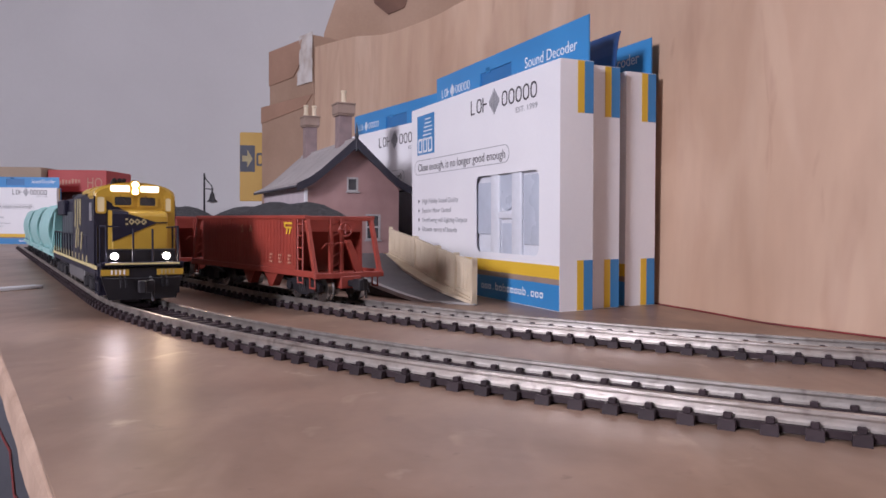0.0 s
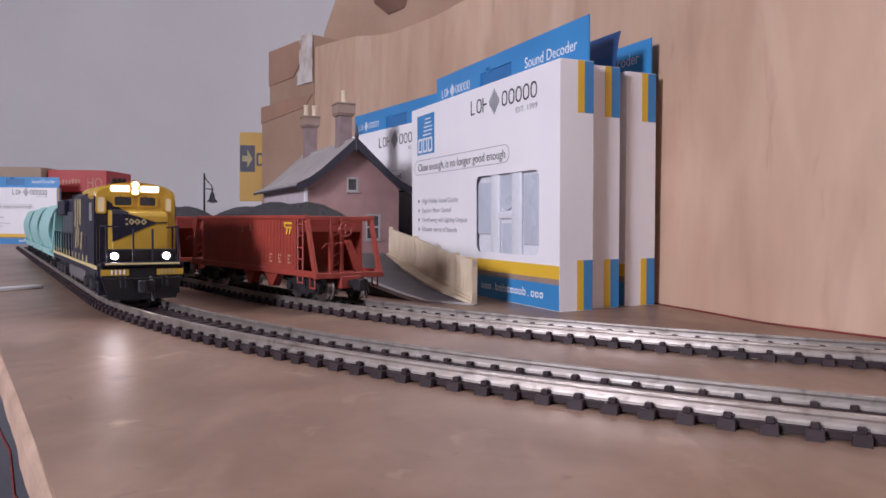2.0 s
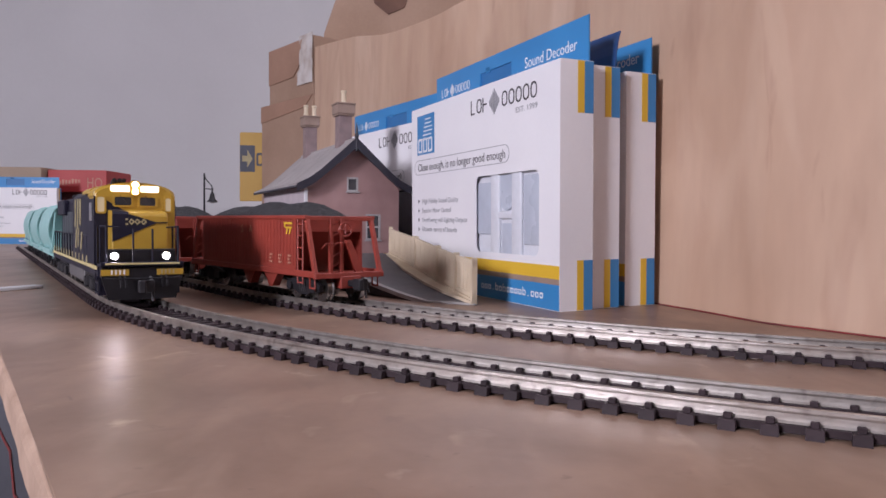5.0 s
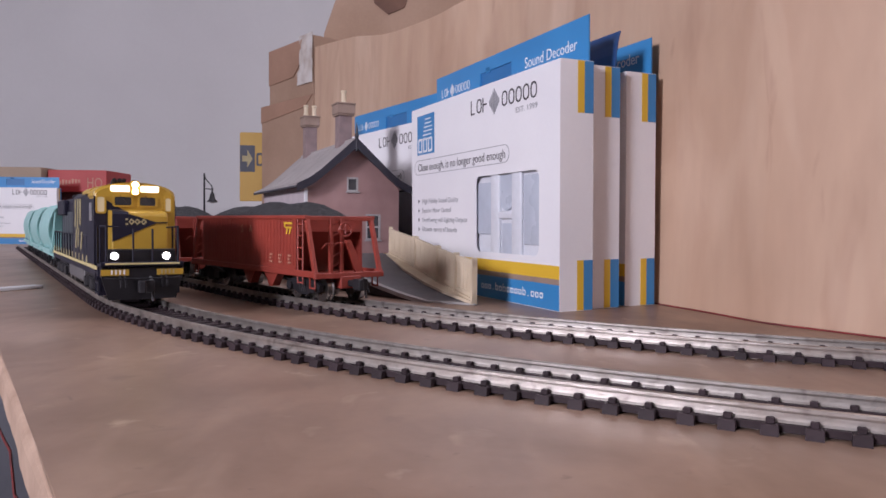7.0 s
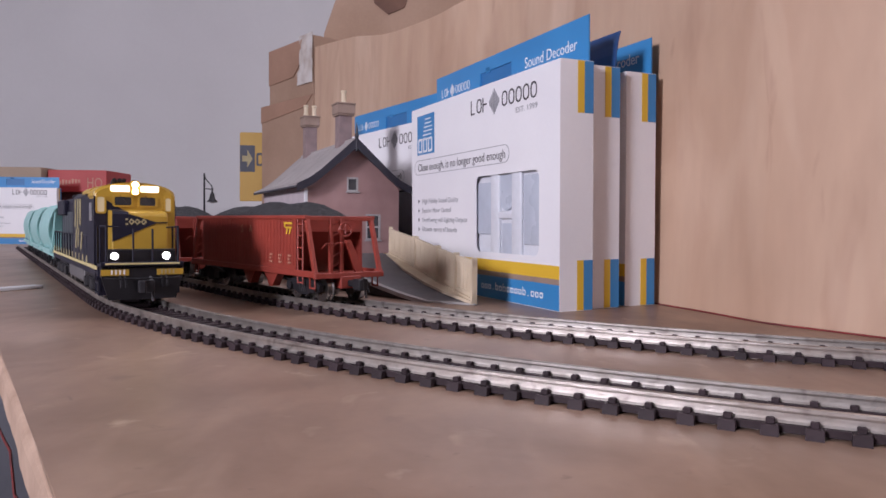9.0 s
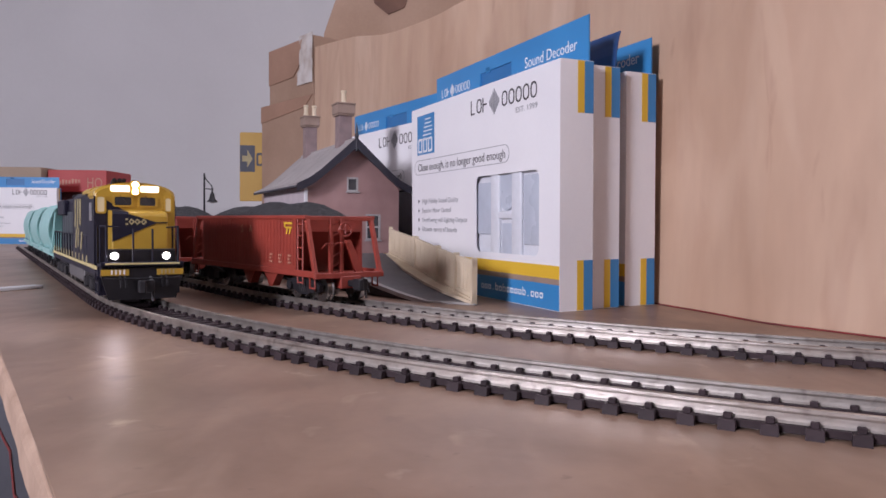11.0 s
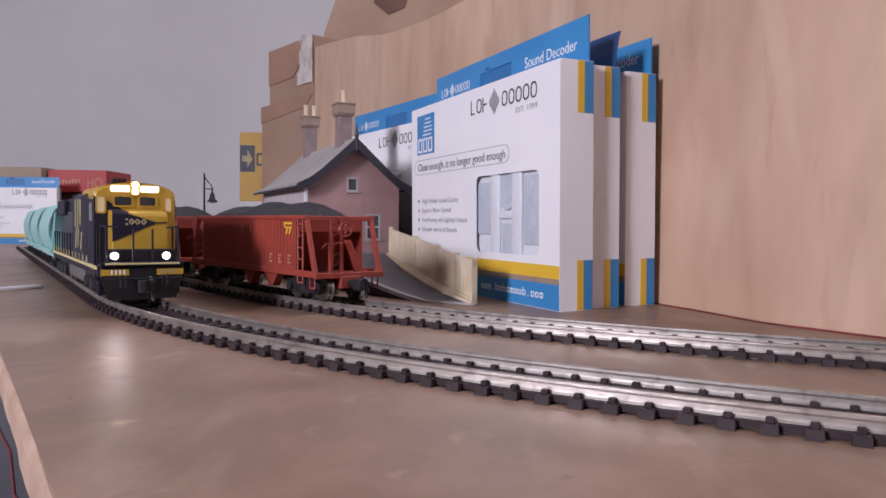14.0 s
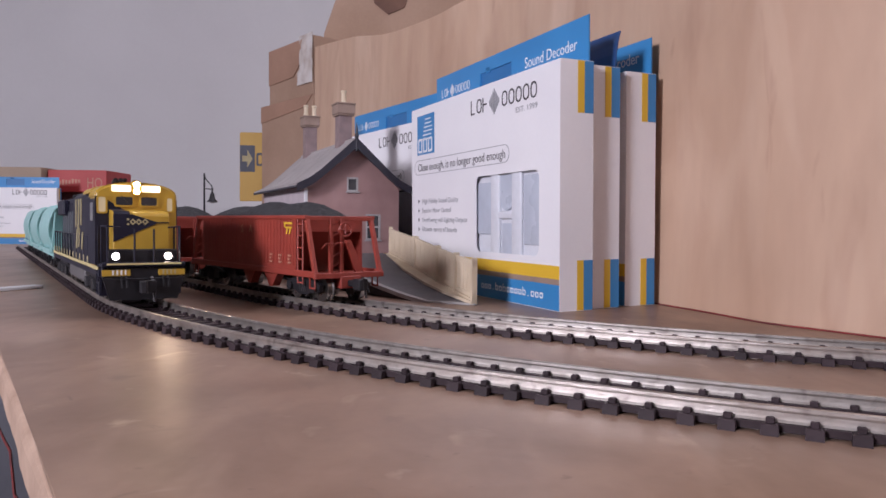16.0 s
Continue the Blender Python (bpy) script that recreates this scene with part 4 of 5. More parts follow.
# ---- red coal hoppers ----
def hopper():
    root = thing("hopper_wagon", M(0, 0, 0), "oxide red hopper wagon heaped with coal on the siding", "wagon", group="red coal hopper wagons")
    Lh, w, top, sill = 66.0, 16.8, 36.3, 12.0
    body = 50.0
    # side sheets: body to the corner post, then a ladder bay
    for s in (-1, 1):
        b = box(B(), -body, body, s * (w - 1.0), s * w, sill, top)
        sd = part("side_sheet", b, REDBOX, root, "ribbed oxide red side sheet")
        rib = None
        for i in range(33):
            x = -body + 2 + i * (2 * body - 4) / 32
            if rib is None:
                rib = part("side_rib", box(B(), -0.28, 0.28, s * w, s * (w + 0.16), sill + 3, top - 1.6), REDBOX, sd)
                rib.matrix_basis = M(x, 0, 0)
            else:
                again("side_rib", rib, sd, M(x, 0, 0))
        t = B()
        box(t, -Lh + 7.2, Lh - 7.2, s * (w - 0.7), s * (w + 0.7), top - 1.6, top, 0.2)
        box(t, -Lh, Lh, s * (w - 0.5), s * (w + 0.4), sill - 1.4, sill + 1.2, 0.2)
        part("side_rail", t, REDBOX, root)
        # hopper chutes under the sill
        for cx in (3.5, 25.5):
            q = prism(B(), [(cx - 7.5, sill), (cx + 7.5, sill), (cx + 1.4, 4.6), (cx - 1.4, 4.6)], s * (w - 4.5), s * (w - 0.8), "y")
            part("chute", q, REDBOX, root, "tapered discharge chute")
        # lettering and mark
        mk = B()
        y0, y1 = s * (w + 0.3), s * (w + 0.42)
        for u0, u1, z0, z1 in ((0, 7.4, 31.6, 32.5), (0, 1.2, 30.6, 31.6), (1.0, 7.4, 29.8, 30.6)):
            box(mk, 40 + u0, 40 + u1, y0, y1, z0 + 0.8, z1 + 0.8)
        for u in (1.6, 4.2):
            prism(mk, [(40 + u, 28.2), (40 + u + 1.2, 28.2), (40 + u + 2.2, 30.7), (40 + u + 1.0, 30.7)], y0, y1, "y")
        part("emblem_mark", mk, GOLD, sd, "yellow emblem shape")
        for letter, x in (("S", -3.0), ("A", 5.5)):
            lettering("side_letter", letter, 5.2, FADED, sd, M(-s * x, s * (w + 0.36), 28.4, 90 + 90 * s, 90), "faded pale letter")
        mk = B()
        for x in (26.5, 35.0, 43.5):
            for k in range(3):
                box(mk, x, x + 3.0 - (k % 2), y0, y1, 15.6 + k * 1.5, 16.3 + k * 1.5)
        part("data_bars", mk, FADED, sd, "small faded data blocks")
    # sloped end sheets and floor
    for s in (-1, 1):
        q = prism(B(), [(s * (body - 2), top - 1), (s * (body - 0.6), top - 1), (s * 30, sill - 1), (s * 28.6, sill - 1)], -w + 1, w - 1, "y")
        part("slope_sheet", q, REDBOX, root)
        q = B()
        box(q, s * body - 0.7, s * body + 0.7, -w + 1, w - 1, top - 7, top - 0.3)
        part("end_sheet", q, REDBOX, root)
        # open end frame: platform, posts, braces, ladders, brake gear
        q = B()
        box(q, min(s * 48, s * Lh), max(s * 48, s * Lh), -w, w, sill - 1.6, sill - 0.2, 0.2)
        box(q, min(s * (Lh - 2), s * (Lh + 0.8)), max(s * (Lh - 2), s * (Lh + 0.8)), -w - 0.2, w + 0.2, sill - 1.9, sill + 0.4, 0.2)
        box(q, min(s * (Lh - 4), s * (Lh + 1.2)), max(s * (Lh - 4), s * (Lh + 1.2)), -5, 5, sill - 6.2, sill - 1.0, 0.3)
        part("end_platform", q, REDBOX, root)
        q = B()
        box(q, min(s * (Lh - 9.0), s * (Lh - 7.2)), max(s * (Lh - 9.0), s * (Lh - 7.2)), -w, w, top - 2.2, top - 0.2, 0.2)
        part("top_beam", q, REDBOX, root)
        for y in (-w + 0.8, w - 0.8):
            q = prism(B(), [(s * (Lh - 9.2), top - 1), (s * (Lh - 7.4), top - 1), (s * Lh, sill), (s * (Lh - 2.0), sill)], y - 0.8, y + 0.8, "y")
            part("corner_brace", q, REDBOX, root)
            if s * y > 0:
                continue
            lad = B()
            for x in (Lh - 14.5, Lh - 10.2):
                rod(lad, (s * x, y + (0.6 if y > 0 else -0.6), sill - 4.5), (s * x, y + (0.6 if y > 0 else -0.6), top - 1), 0.42, 6)
            for k in range(6):
                z = sill - 4 + k * 4.9
                rod(lad, (s * (Lh - 14.5), y + (0.6 if y > 0 else -0.6), z), (s * (Lh - 10.2), y + (0.6 if y > 0 else -0.6), z), 0.36, 6)
            part("ladder", lad, REDBOX, root)
        for y in (-4.6, 0.6):
            part("end_post", box(B(), min(s * (Lh - 8.6), s * (Lh - 7.0)), max(s * (Lh - 8.6), s * (Lh - 7.0)), y - 0.8, y + 0.8, sill - 0.5, top - 0.6, 0.15), REDBOX, root)
        for k in range(5):
            part("lattice_bar", rod(B(), (s * (Lh - 7.8), -4.2, sill + 2 + k * 4.4), (s * (Lh - 7.8), 0.2, sill + 4.4 + k * 4.4), 0.3, 5), REDBOX, root)
        q = prism(B(), [(1.0, 26), (3.6, 26), (10.4, sill), (6.4, sill)], min(s * (Lh - 6.4), s * (Lh - 4.8)), max(s * (Lh - 6.4), s * (Lh - 4.8)), "x")
        part("cross_brace", q, REDBOX, root)
        q = B()
        ring = [(s * (Lh - 5.6), 1.2 + 3.0 * math.cos(radians(a)), top - 6.0 + 3.0 * math.sin(radians(a))) for a in range(0, 361, 30)]
        tube(q, ring, 0.4, 5)
        for a in (0, 90):
            c, d = 3.0 * math.cos(radians(a)), 3.0 * math.sin(radians(a))
            rod(q, (s * (Lh - 5.6), 1.2 - c, top - 6 - d), (s * (Lh - 5.6), 1.2 + c, top - 6 + d), 0.3, 5)
        rod(q, (s * (Lh - 7.2), 1.2, top - 6), (s * (Lh - 5.6), 1.2, top - 6), 0.5, 6)
        part("brake_wheel", q, REDBOX, root, "spoked red brake wheel")
        q = tube(B(), [(s * (Lh - 4.4), -11, 22.5), (s * (Lh - 4.6), -9, 24.4), (s * (Lh - 4.8), 3, 24.8)], 0.25, 5)
        part("brake_rod", q, REDBOX, root, "thin red brake rod")
        for y in (-w + 1.2, w - 1.2):
            st = tube(B(), [(s * (Lh - 6), y, sill - 1), (s * (Lh - 6), y, sill - 6), (s * (Lh - 2), y, sill - 6), (s * (Lh - 2), y, sill - 1)], 0.4, 5)
            part("step", st, REDBOX, root)
        coupler(root, s * Lh, s)
        part("air_hose", tube(B(), [(s * (Lh + 1), 5, 8), (s * (Lh + 4), 5.5, 7), (s * (Lh + 6), 5.8, 4)], 0.5, 6), BLACK, root)
    part("centre_sill", box(B(), -Lh, Lh, -3.2, 3.2, 7.2, sill - 1.4, 0.3), BLACK, root)
    # heaped coal, three mounds
    c = B()
    nx, ny = 120, 36
    grid = []
    for i in range(nx + 1):
        x = -body + 1 + (2 * body - 2) * i / nx
        row = []
        for j in range(ny + 1):
            y = (-w + 1.2) + (2 * w - 2.4) * j / ny
            z = top - 1.2
            for cx, amp in ((-33, 8.0), (-1, 9.8), (29, 9.2)):
                z = max(z, top - 3.0 + (amp) * max(0, math.cos(min(1, abs(x - cx) / 24) * math.pi / 2)) ** 0.9 * max(0.0, math.cos(y / (w - 1.2) * math.pi / 2)) ** 0.55)
            z -= 2.5 * max(0.0, abs(y) / (w - 1.2) - 0.93) / 0.07
            z += 0.55 * noise.noise(Vector((x * 0.9, y * 0.9, 0))) + 0.3 * noise.noise(Vector((x * 2.2, y * 2.2, 3)))
            row.append(c.verts.new((x, y, z)))
        grid.append(row)
    for i in range(nx):
        for j in range(ny):
            c.faces.new((grid[i][j], grid[i + 1][j], grid[i + 1][j + 1], grid[i][j + 1]))
    part("coal_load", c, COAL, root, "heaped black coal")
    for x in (-48.5, 48.5):
        bogie(root, x)
    return root


# ---- mint covered hoppers ----
def mint_car():
    root = thing("covered_hopper", M(0, 0, 0), "mint green covered hopper wagon with rounded sides", "wagon", group="mint covered hopper wagons")
    Lh = 45.0
    side = [(13.4 + 3.6 * math.sin(math.pi * k / 10) ** 0.9, 14.0 + 26.0 * k / 10) for k in range(11)]
    prof = side + [(11.0, 42.0), (6.0, 43.0), (-6.0, 43.0), (-11.0, 42.0)]
    lower = [(-y, z) for y, z in side[::-1]]
    ring = prof + lower
    inner = [(y * 0.97, 24 + (z - 24) * 0.97) for y, z in ring]
    part("tank_body", frame_ring(B(), ring, inner, -Lh + 4, Lh - 4, "x"), MINT, root, "rounded mint green body shell", smooth=True)
    for s in (-1, 1):
        part("bulkhead", prism(B(), inner, min(s * 33, s * 32), max(s * 33, s * 32), "x"), MINT, root)
    q = B()
    for s in (-1, 1):
        box(q, -Lh, Lh, s * 14.6, s * 16.6, 12.6, 14.6, 0.2)
        for x in (-Lh + 1, Lh - 1):
            rod(q, (x, s * 15.5, 13), (x, s * 13.0, 38), 0.5, 6)
    part("side_sill", q, MINT, root)
    q = B()
    box(q, -Lh, Lh, -14.5, 14.5, 10.0, 13.6)
    part("end_deck", q, MINT, root)
    q = B()
    box(q, -Lh + 4, Lh - 4, -4.5, 4.5, 42.9, 43.7, 0.2)
    part("roof_walk", q, MINT, root)
    for x in (-22, 0, 22):
        part("hatch", lathe(B(), [(3.6, 42.5), (3.6, 44.4), (2.9, 45.0)], 14, Matrix.Translation((x, 0, 0))), MINT, root)
    for x in (-15, 15):
        part("chute", prism(B(), [(x - 9, 14), (x + 9, 14), (x + 3, 4.2), (x - 3, 4.2)], -10, 10, "y"), MINT, root)
    for x in (-31, 31):
        bogie(root, x, 19)
    for s in (-1, 1):
        coupler(root, s * (Lh - 3), s)
        lad = B()
        for y in (9, 13):
            rod(lad, (s * Lh, y, 8), (s * Lh, y, 36), 0.4, 5)
        for k in range(6):
            rod(lad, (s * Lh, 9, 11 + k * 4.6), (s * Lh, 13, 11 + k * 4.6), 0.35, 5)
        part("ladder", lad, MINT, root)
    return root


# ---- the locomotive ----
def locomotive():
    root = thing("diesel_locomotive", M(0, 0, 0), "dark blue and yellow model diesel locomotive with lit lamps", "locomotive")
    F, R, w = 98.0, -104.0, 15.4
    # frame and walkway
    q = B()
    box(q, R, F - 3, -w + 0.4, w - 0.4, 10.8, 14.8, 0.3)
    part("frame", q, NAVY, root, "dark blue frame")
    for s in (-1, 1):
        part("sill_stripe", box(B(), R + 4, F - 12, s * (w - 0.35), s * (w + 0.15), 13.5, 14.9, 0.1), CREAM, root, "pale yellow sill stripe")
    # long hood
    hp = [(-11.2, 15), (-11.2, 42), (-9.6, 45.2), (-5, 46.4), (5, 46.4), (9.6, 45.2), (11.2, 42), (11.2, 15)]
    part("long_hood", prism(B(), hp, R + 12, 66, "x", 0.3), NAVY, root, "dark blue long hood")
    for s in (-1, 1):
        for i in range(14):
            x = R + 20 + i * 11.4
            part("hood_door", box(B(), x, x + 9.6, s * 11.1, s * 11.65, 18, 38, 0.15), HOOD, root)
        part("radiator", box(B(), R + 13, R + 46, s * 10.8, s * 13.8, 36, 44.5, 0.6), NAVY, root)
        # slanted cream marks on the hood beside the cab
        for k, (x0, z0, z1) in enumerate(((18, 30, 43), (27, 29, 43), (37, 31, 43), (20, 20, 29), (30, 21, 29.5), (40, 20, 28))):
            m = prism(B(), [(x0 - 6, z0), (x0 - 2.4, z0), (x0 - 1.4 + (k % 2) * 2, z1), (x0 - 5.0 + (k % 2) * 2, z1)], s * 15.2, s * 15.45, "y")
            part("side_mark", m, DULLCREAM, root, "slanted cream mark")
    # cab, arched roof
    def arch(hw, z0, zs, zt):
        return [(-hw, z0), (-hw, zs)] + [(-hw * math.cos(radians(a)), zs + (zt - zs) * math.sin(radians(a)) ** 0.8) for a in range(15, 166, 15)] + [(hw, zs), (hw, z0)]
    cabw = 15.6
    part("cab_rear", prism(B(), arch(15.2, 15, 42.2, 48.0), 2, 66, "x", 0.2), NAVY, root, "dark blue cab side")
    cf = 82.0
    cab = part("cab", prism(B(), arch(cabw, 15, 42.2, 48.6), 66, cf, "x", 0.35), YELLOW, root, "yellow cab with an arched roof")
    part("cab_roof", prism(B(), [(y * 1.02, z) for y, z in arch(cabw, 43.0, 43.1, 49.0)], 64.5, 81, "x", 0.2), YELLOW, root)
    part("roof_edge", prism(B(), [(y * 1.01, z) for y, z in arch(cabw, 44.6, 44.7, 48.7)], 44, 64.4, "x", 0.2), YELLOW, root)
    for s in (-1, 1):
        part("cab_side_panel", box(B(), 66.1, 81.7, s * (cabw - 0.1), s * (cabw + 0.18), 15.5, 42), NAVY, root, "dark blue side panel")
        part("cab_side_window", box(B(), 69, 77.5, s * (cabw + 0.05), s * (cabw + 0.35), 33, 40.5, 0.1), GLASS, root)
    # nose
    nose_f = 92.0
    nz = 37.0
    nb = prism(B(), [(66, 15), (nose_f, 15), (nose_f, nz - 1.5), (nose_f - 1.2, nz - 0.2), (cf, nz + 0.6), (66, nz + 0.6)], -10.6, 10.6, "y", 0.5)
    nose = part("nose", nb, YELLOW, root, "low yellow nose")
    # dark blue chevron across nose and cab front
    e = nose_f + 0.1
    q = prism(B(), [(-10.5, nz - 1.2), (-10.5, 24.8), (6.0, 32.3), (10.4, 32.3), (10.4, 32.75), (6.0, 32.75), (-4.0, nz - 1.2)], e - 0.1, e + 0.12, "x")
    part("nose_chevron", q, NAVY, nose, "dark blue arrow shape")
    q = prism(B(), [(cf + 0.2, nz + 0.62), (nose_f - 1.3, nz - 0.15), (nose_f - 1.3, nz + 0.02), (cf + 0.2, nz + 0.8)], -10.3, -5.2, "y")
    prism(q, [(nose_f + 0.12, nz - 1.3), (nose_f - 1.25, nz + 0.02), (nose_f - 1.3, nz - 0.12), (nose_f, nz - 1.45)], -10.3, -4.4, "y")
    part("nose_top_patch", q, NAVY, nose, "dark blue arrow shape")
    q = prism(B(), [(-15.75, 43.2), (-15.75, 15.2), (-10.75, 15.2), (-10.75, 36.8), (-9.0, 37.2), (-5.0, 37.7), (-9.4, 40.4), (-10.9, 41.4)], cf - 0.05, cf + 0.15, "x")
    part("cab_chevron", q, NAVY, root)
    q = B()
    for i, y in enumerate((-3.4, -1.2, 1.2)):
        o = [(y - 1.15, 32.8), (y, 34.1), (y + 1.35, 32.8), (y, 31.5)]
        n_ = [(y - 0.5, 32.8), (y, 33.4), (y + 0.6, 32.8), (y, 32.2)]
        frame_ring(q, o, n_, e + 0.12, e + 0.3, "x")
    box(q, e + 0.12, e + 0.3, -5.6, -4.7, 33.4, 34.1)
    box(q, e + 0.12, e + 0.3, -5.6, -4.7, 31.5, 32.2)
    part("nose_emblem", q, DULLCREAM, nose, "small cream emblem shapes")
    # windows
    def window(y0, y1, z0, z1, lit):
        g = B()
        frame_ring(g, roundrect(y0 - 0.6, y1 + 0.6, z0 - 0.6, z1 + 0.6, 0.9, 3), roundrect(y0 + 0.1, y1 - 0.1, z0 + 0.1, z1 - 0.1, 0.6, 3), cf - 0.2, cf + 0.45, "x")
        fr = part("window_frame", g, YELLOW, root, "yellow window frame")
        part("pane", prism(B(), roundrect(y0, y1, z0, z1, 0.6, 3), cf - 0.2, cf + 0.2, "x"), CABGLOW if lit else GLASS, fr, "dimly lit pane" if lit else "dark pane")
    window(-8.2, -1.6, 39.4, 43.0, False)
    window(1.4, 7.8, 39.4, 43.0, False)
    window(-14.6, -11.8, 36.6, 42.8, True)
    window(11.6, 13.9, 37.2, 42.8, True)
    # lamps over the windows
    for y0, y1 in ((-9.6, -2.4), (1.8, 9.0)):
        nbx = part("number_board", prism(B(), roundrect(y0, y1, 45.0, 47.6, 0.5, 3), cf - 0.5, cf + 0.7, "x"), BOARDGLOW, root, "glowing blank number board")
    hl = part("headlight_housing", prism(B(), roundrect(-2.1, 1.5, 43.6, 49.6, 1.2, 4), cf - 2, cf + 0.9, "x"), YELLOW, root)
    for z in (45.2, 47.9):
        part("headlight", lathe(B(), [(1.25, 0), (1.25, 0.5), (0.7, 0.8)], 14, Matrix.Translation((cf + 0.8, -0.3, z)) @ Matrix.Rotation(math.pi / 2, 4, "Y")), LAMPGLOW, hl, "lit warm headlight")
    # front deck
    q = B()
    box(q, 88, F, -w, w, 15.0, 16.2, 0.2)
    box(q, F - 1.5, F, -w, w, 15.0, 17.0, 0.2)
    part("front_deck", q, NAVY, root)
    part("deck_wall", box(B(), nose_f, nose_f + 3.2, -13, 13, 16, 22.0, 0.4), BLACK, root, "black anticlimber block")
    part("deck_stripe", box(B(), F - 0.1, F + 0.25, -13.8, 13.8, 16.0, 16.7), CREAM, root, "thin pale yellow line")
    bulbs = []
    for y, hot in ((-10.4, HOTLEFT), (9.0, HOTRIGHT)):
        # an open barrel with a ball lamp that swings its bright cap out and back
        d = part("ditch_light", lathe(B(), [(1.4, -2.2), (1.85, -2.2), (1.85, 0.8), (1.55, 0.8), (1.46, -1.8)], 20, Matrix.Translation((nose_f + 4.4, y, 19.3)) @ Matrix.Rotation(math.pi / 2, 4, "Y")), BLACK, root)
        q = lathe(B(), [(0.02, -1.35)] + [(1.35 * math.cos(radians(a)), 1.35 * math.sin(radians(a))) for a in range(-75, 76, 15)] + [(0.02, 1.35)], 20, Matrix.Rotation(math.pi / 2, 4, "Y"))
        bulb = part("lens", q, DITCHGLOW, d, "bright white ball lens", smooth=True)
        bulb.data.materials.append(hot)
        for p in bulb.data.polygons:
            p.material_index = int(p.center.x > 0.55 * 1.35 * MM)
        bulb.matrix_basis = M(nose_f + 4.4, y, 19.3)
        bulbs.append((bulb, y))
    # pilot
    q = prism(B(), [(-w + 0.4, 14.6), (-w + 0.4, 10.5), (-12.6, 2.2), (12.6, 2.2), (w - 0.4, 10.5), (w - 0.4, 14.6)], F - 2.6, F - 1.0, "x")
    part("pilot", q, BLACK, root, "black pilot plate")
    for s in (-1, 1):
        b = part("pilot_band", box(B(), F - 1.0, F - 0.5, min(s * 5.2, s * 15.4), max(s * 5.2, s * 15.4), 11.7, 14.1, 0.1), YELLOW, root, "yellow band with dark bars")
        q = B()
        for k in range(4):
            box(q, F - 0.5, F - 0.35, s * (7.0 + k * 1.5) - 0.3, s * (7.0 + k * 1.5) + 0.3, 12.2, 14.0)
        part("band_bars", q, WHITEINK if s < 0 else DULLCREAM, b)
        st = B()
        for z in (4.0, 8.0, 12.0):
            box(st, F - 16, F - 8, min(s * 12.4, s * 15.4), max(s * 12.4, s * 15.4), z, z + 0.8, 0.1)
        box(st, F - 16.6, F - 16, min(s * 12.4, s * 15.4), max(s * 12.4, s * 15.4), 3.6, 15)
        box(st, F - 8, F - 7.4, min(s * 12.4, s * 15.4), max(s * 12.4, s * 15.4), 3.6, 15)
        part("corner_steps", st, NAVY, root, "dark blue corner steps")
        rr = B()
        # handrails: along the walkway, with stanchions
        for i in range(12):
            x = R + 12 + i * 13.4
            if x < 60:
                rod(rr, (x, s * 15.0, 14.8), (x, s * 15.0, 26.5), 0.4, 5)
        rod(rr, (R + 12, s * 15.0, 26.5), (58, s * 15.0, 26.5), 0.4, 5)
        part("side_handrail", rr, NAVY, root, "thin dark handrail")
        bs = B()
        for i in range(12):
            x = R + 12 + i * 13.4
            if x < 60:
                rod(bs, (x, s * 15.2, 14.8), (x, s * 15.2, 18.0), 0.42, 5)
        part("stanchion_feet", bs, DULLCREAM, root, "pale yellow stanchion feet")
        fr = B()
        rod(fr, (F - 7.6, s * 14.6, 5), (F - 7.6, s * 14.6, 31.0), 0.42, 5)
        rod(fr, (F - 16, s * 14.6, 5), (F - 16, s * 14.6, 31.0), 0.42, 5)
        rod(fr, (F - 7.6, s * 14.6, 31.0), (F - 0.8, s * 13.4, 31.0), 0.42, 5)
        rod(fr, (F - 0.8, s * 13.4, 16), (F - 0.8, s * 13.4, 31.0), 0.42, 5)
        rod(fr, (F - 0.8, s * 3.6, 16), (F - 0.8, s * 3.6, 30.0), 0.42, 5)
        rod(fr, (F - 0.8, s * 13.4, 31.0), (F - 0.8, s * 8.8, 30.6), 0.36, 5)
        part("front_handrail", fr, NAVY, root, "thin dark front handrail")
    q = tube(B(), [(F, 2.6, 11), (F + 3, 2.6, 9), (F + 4, 2.8, 5), (F + 3.2, 2.8, 1.8)], 0.55, 6)
    part("air_hose", q, mat_grey, root, "pale hanging hose")
    lv = tube(B(), [(F - 0.2, -14, 11.0), (F + 1.4, -11, 10.6), (F + 1.6, 11, 10.6), (F - 0.2, 14, 11.0)], 0.3, 5)
    part("uncoupling_lever", lv, BLACK, root)
    for y in (-8.6, -6.8, 6.8, 8.6):
        part("control_hose", tube(B(), [(F - 0.6, y, 11.6), (F + 1.2, y, 10.2), (F + 1.5, y + 0.2, 7.2)], 0.42, 6), BLACK, root)
    for y0 in (-6.0, 3.6):
        part("wiper", rod(B(), (cf + 0.6, y0, 43.4), (cf + 0.6, y0 + 2.4, 40.2), 0.16, 4), BLACK, root)
    coupler(root, F - 1, 1)
    coupler(root, R + 1, -1)
    # roof gear, tank and rear
    part("exhaust_stack", box(B(), -8, 8, -3, 3, 46.3, 48.4, 0.4), BLACK, root)
    for x in (-80, -60):
        part("roof_fan", lathe(B(), [(7, 46.2), (7, 47.6), (6, 48.2)], 20, Matrix.Translation((x, 0, 0))), BLACK, root)
    hn = B()
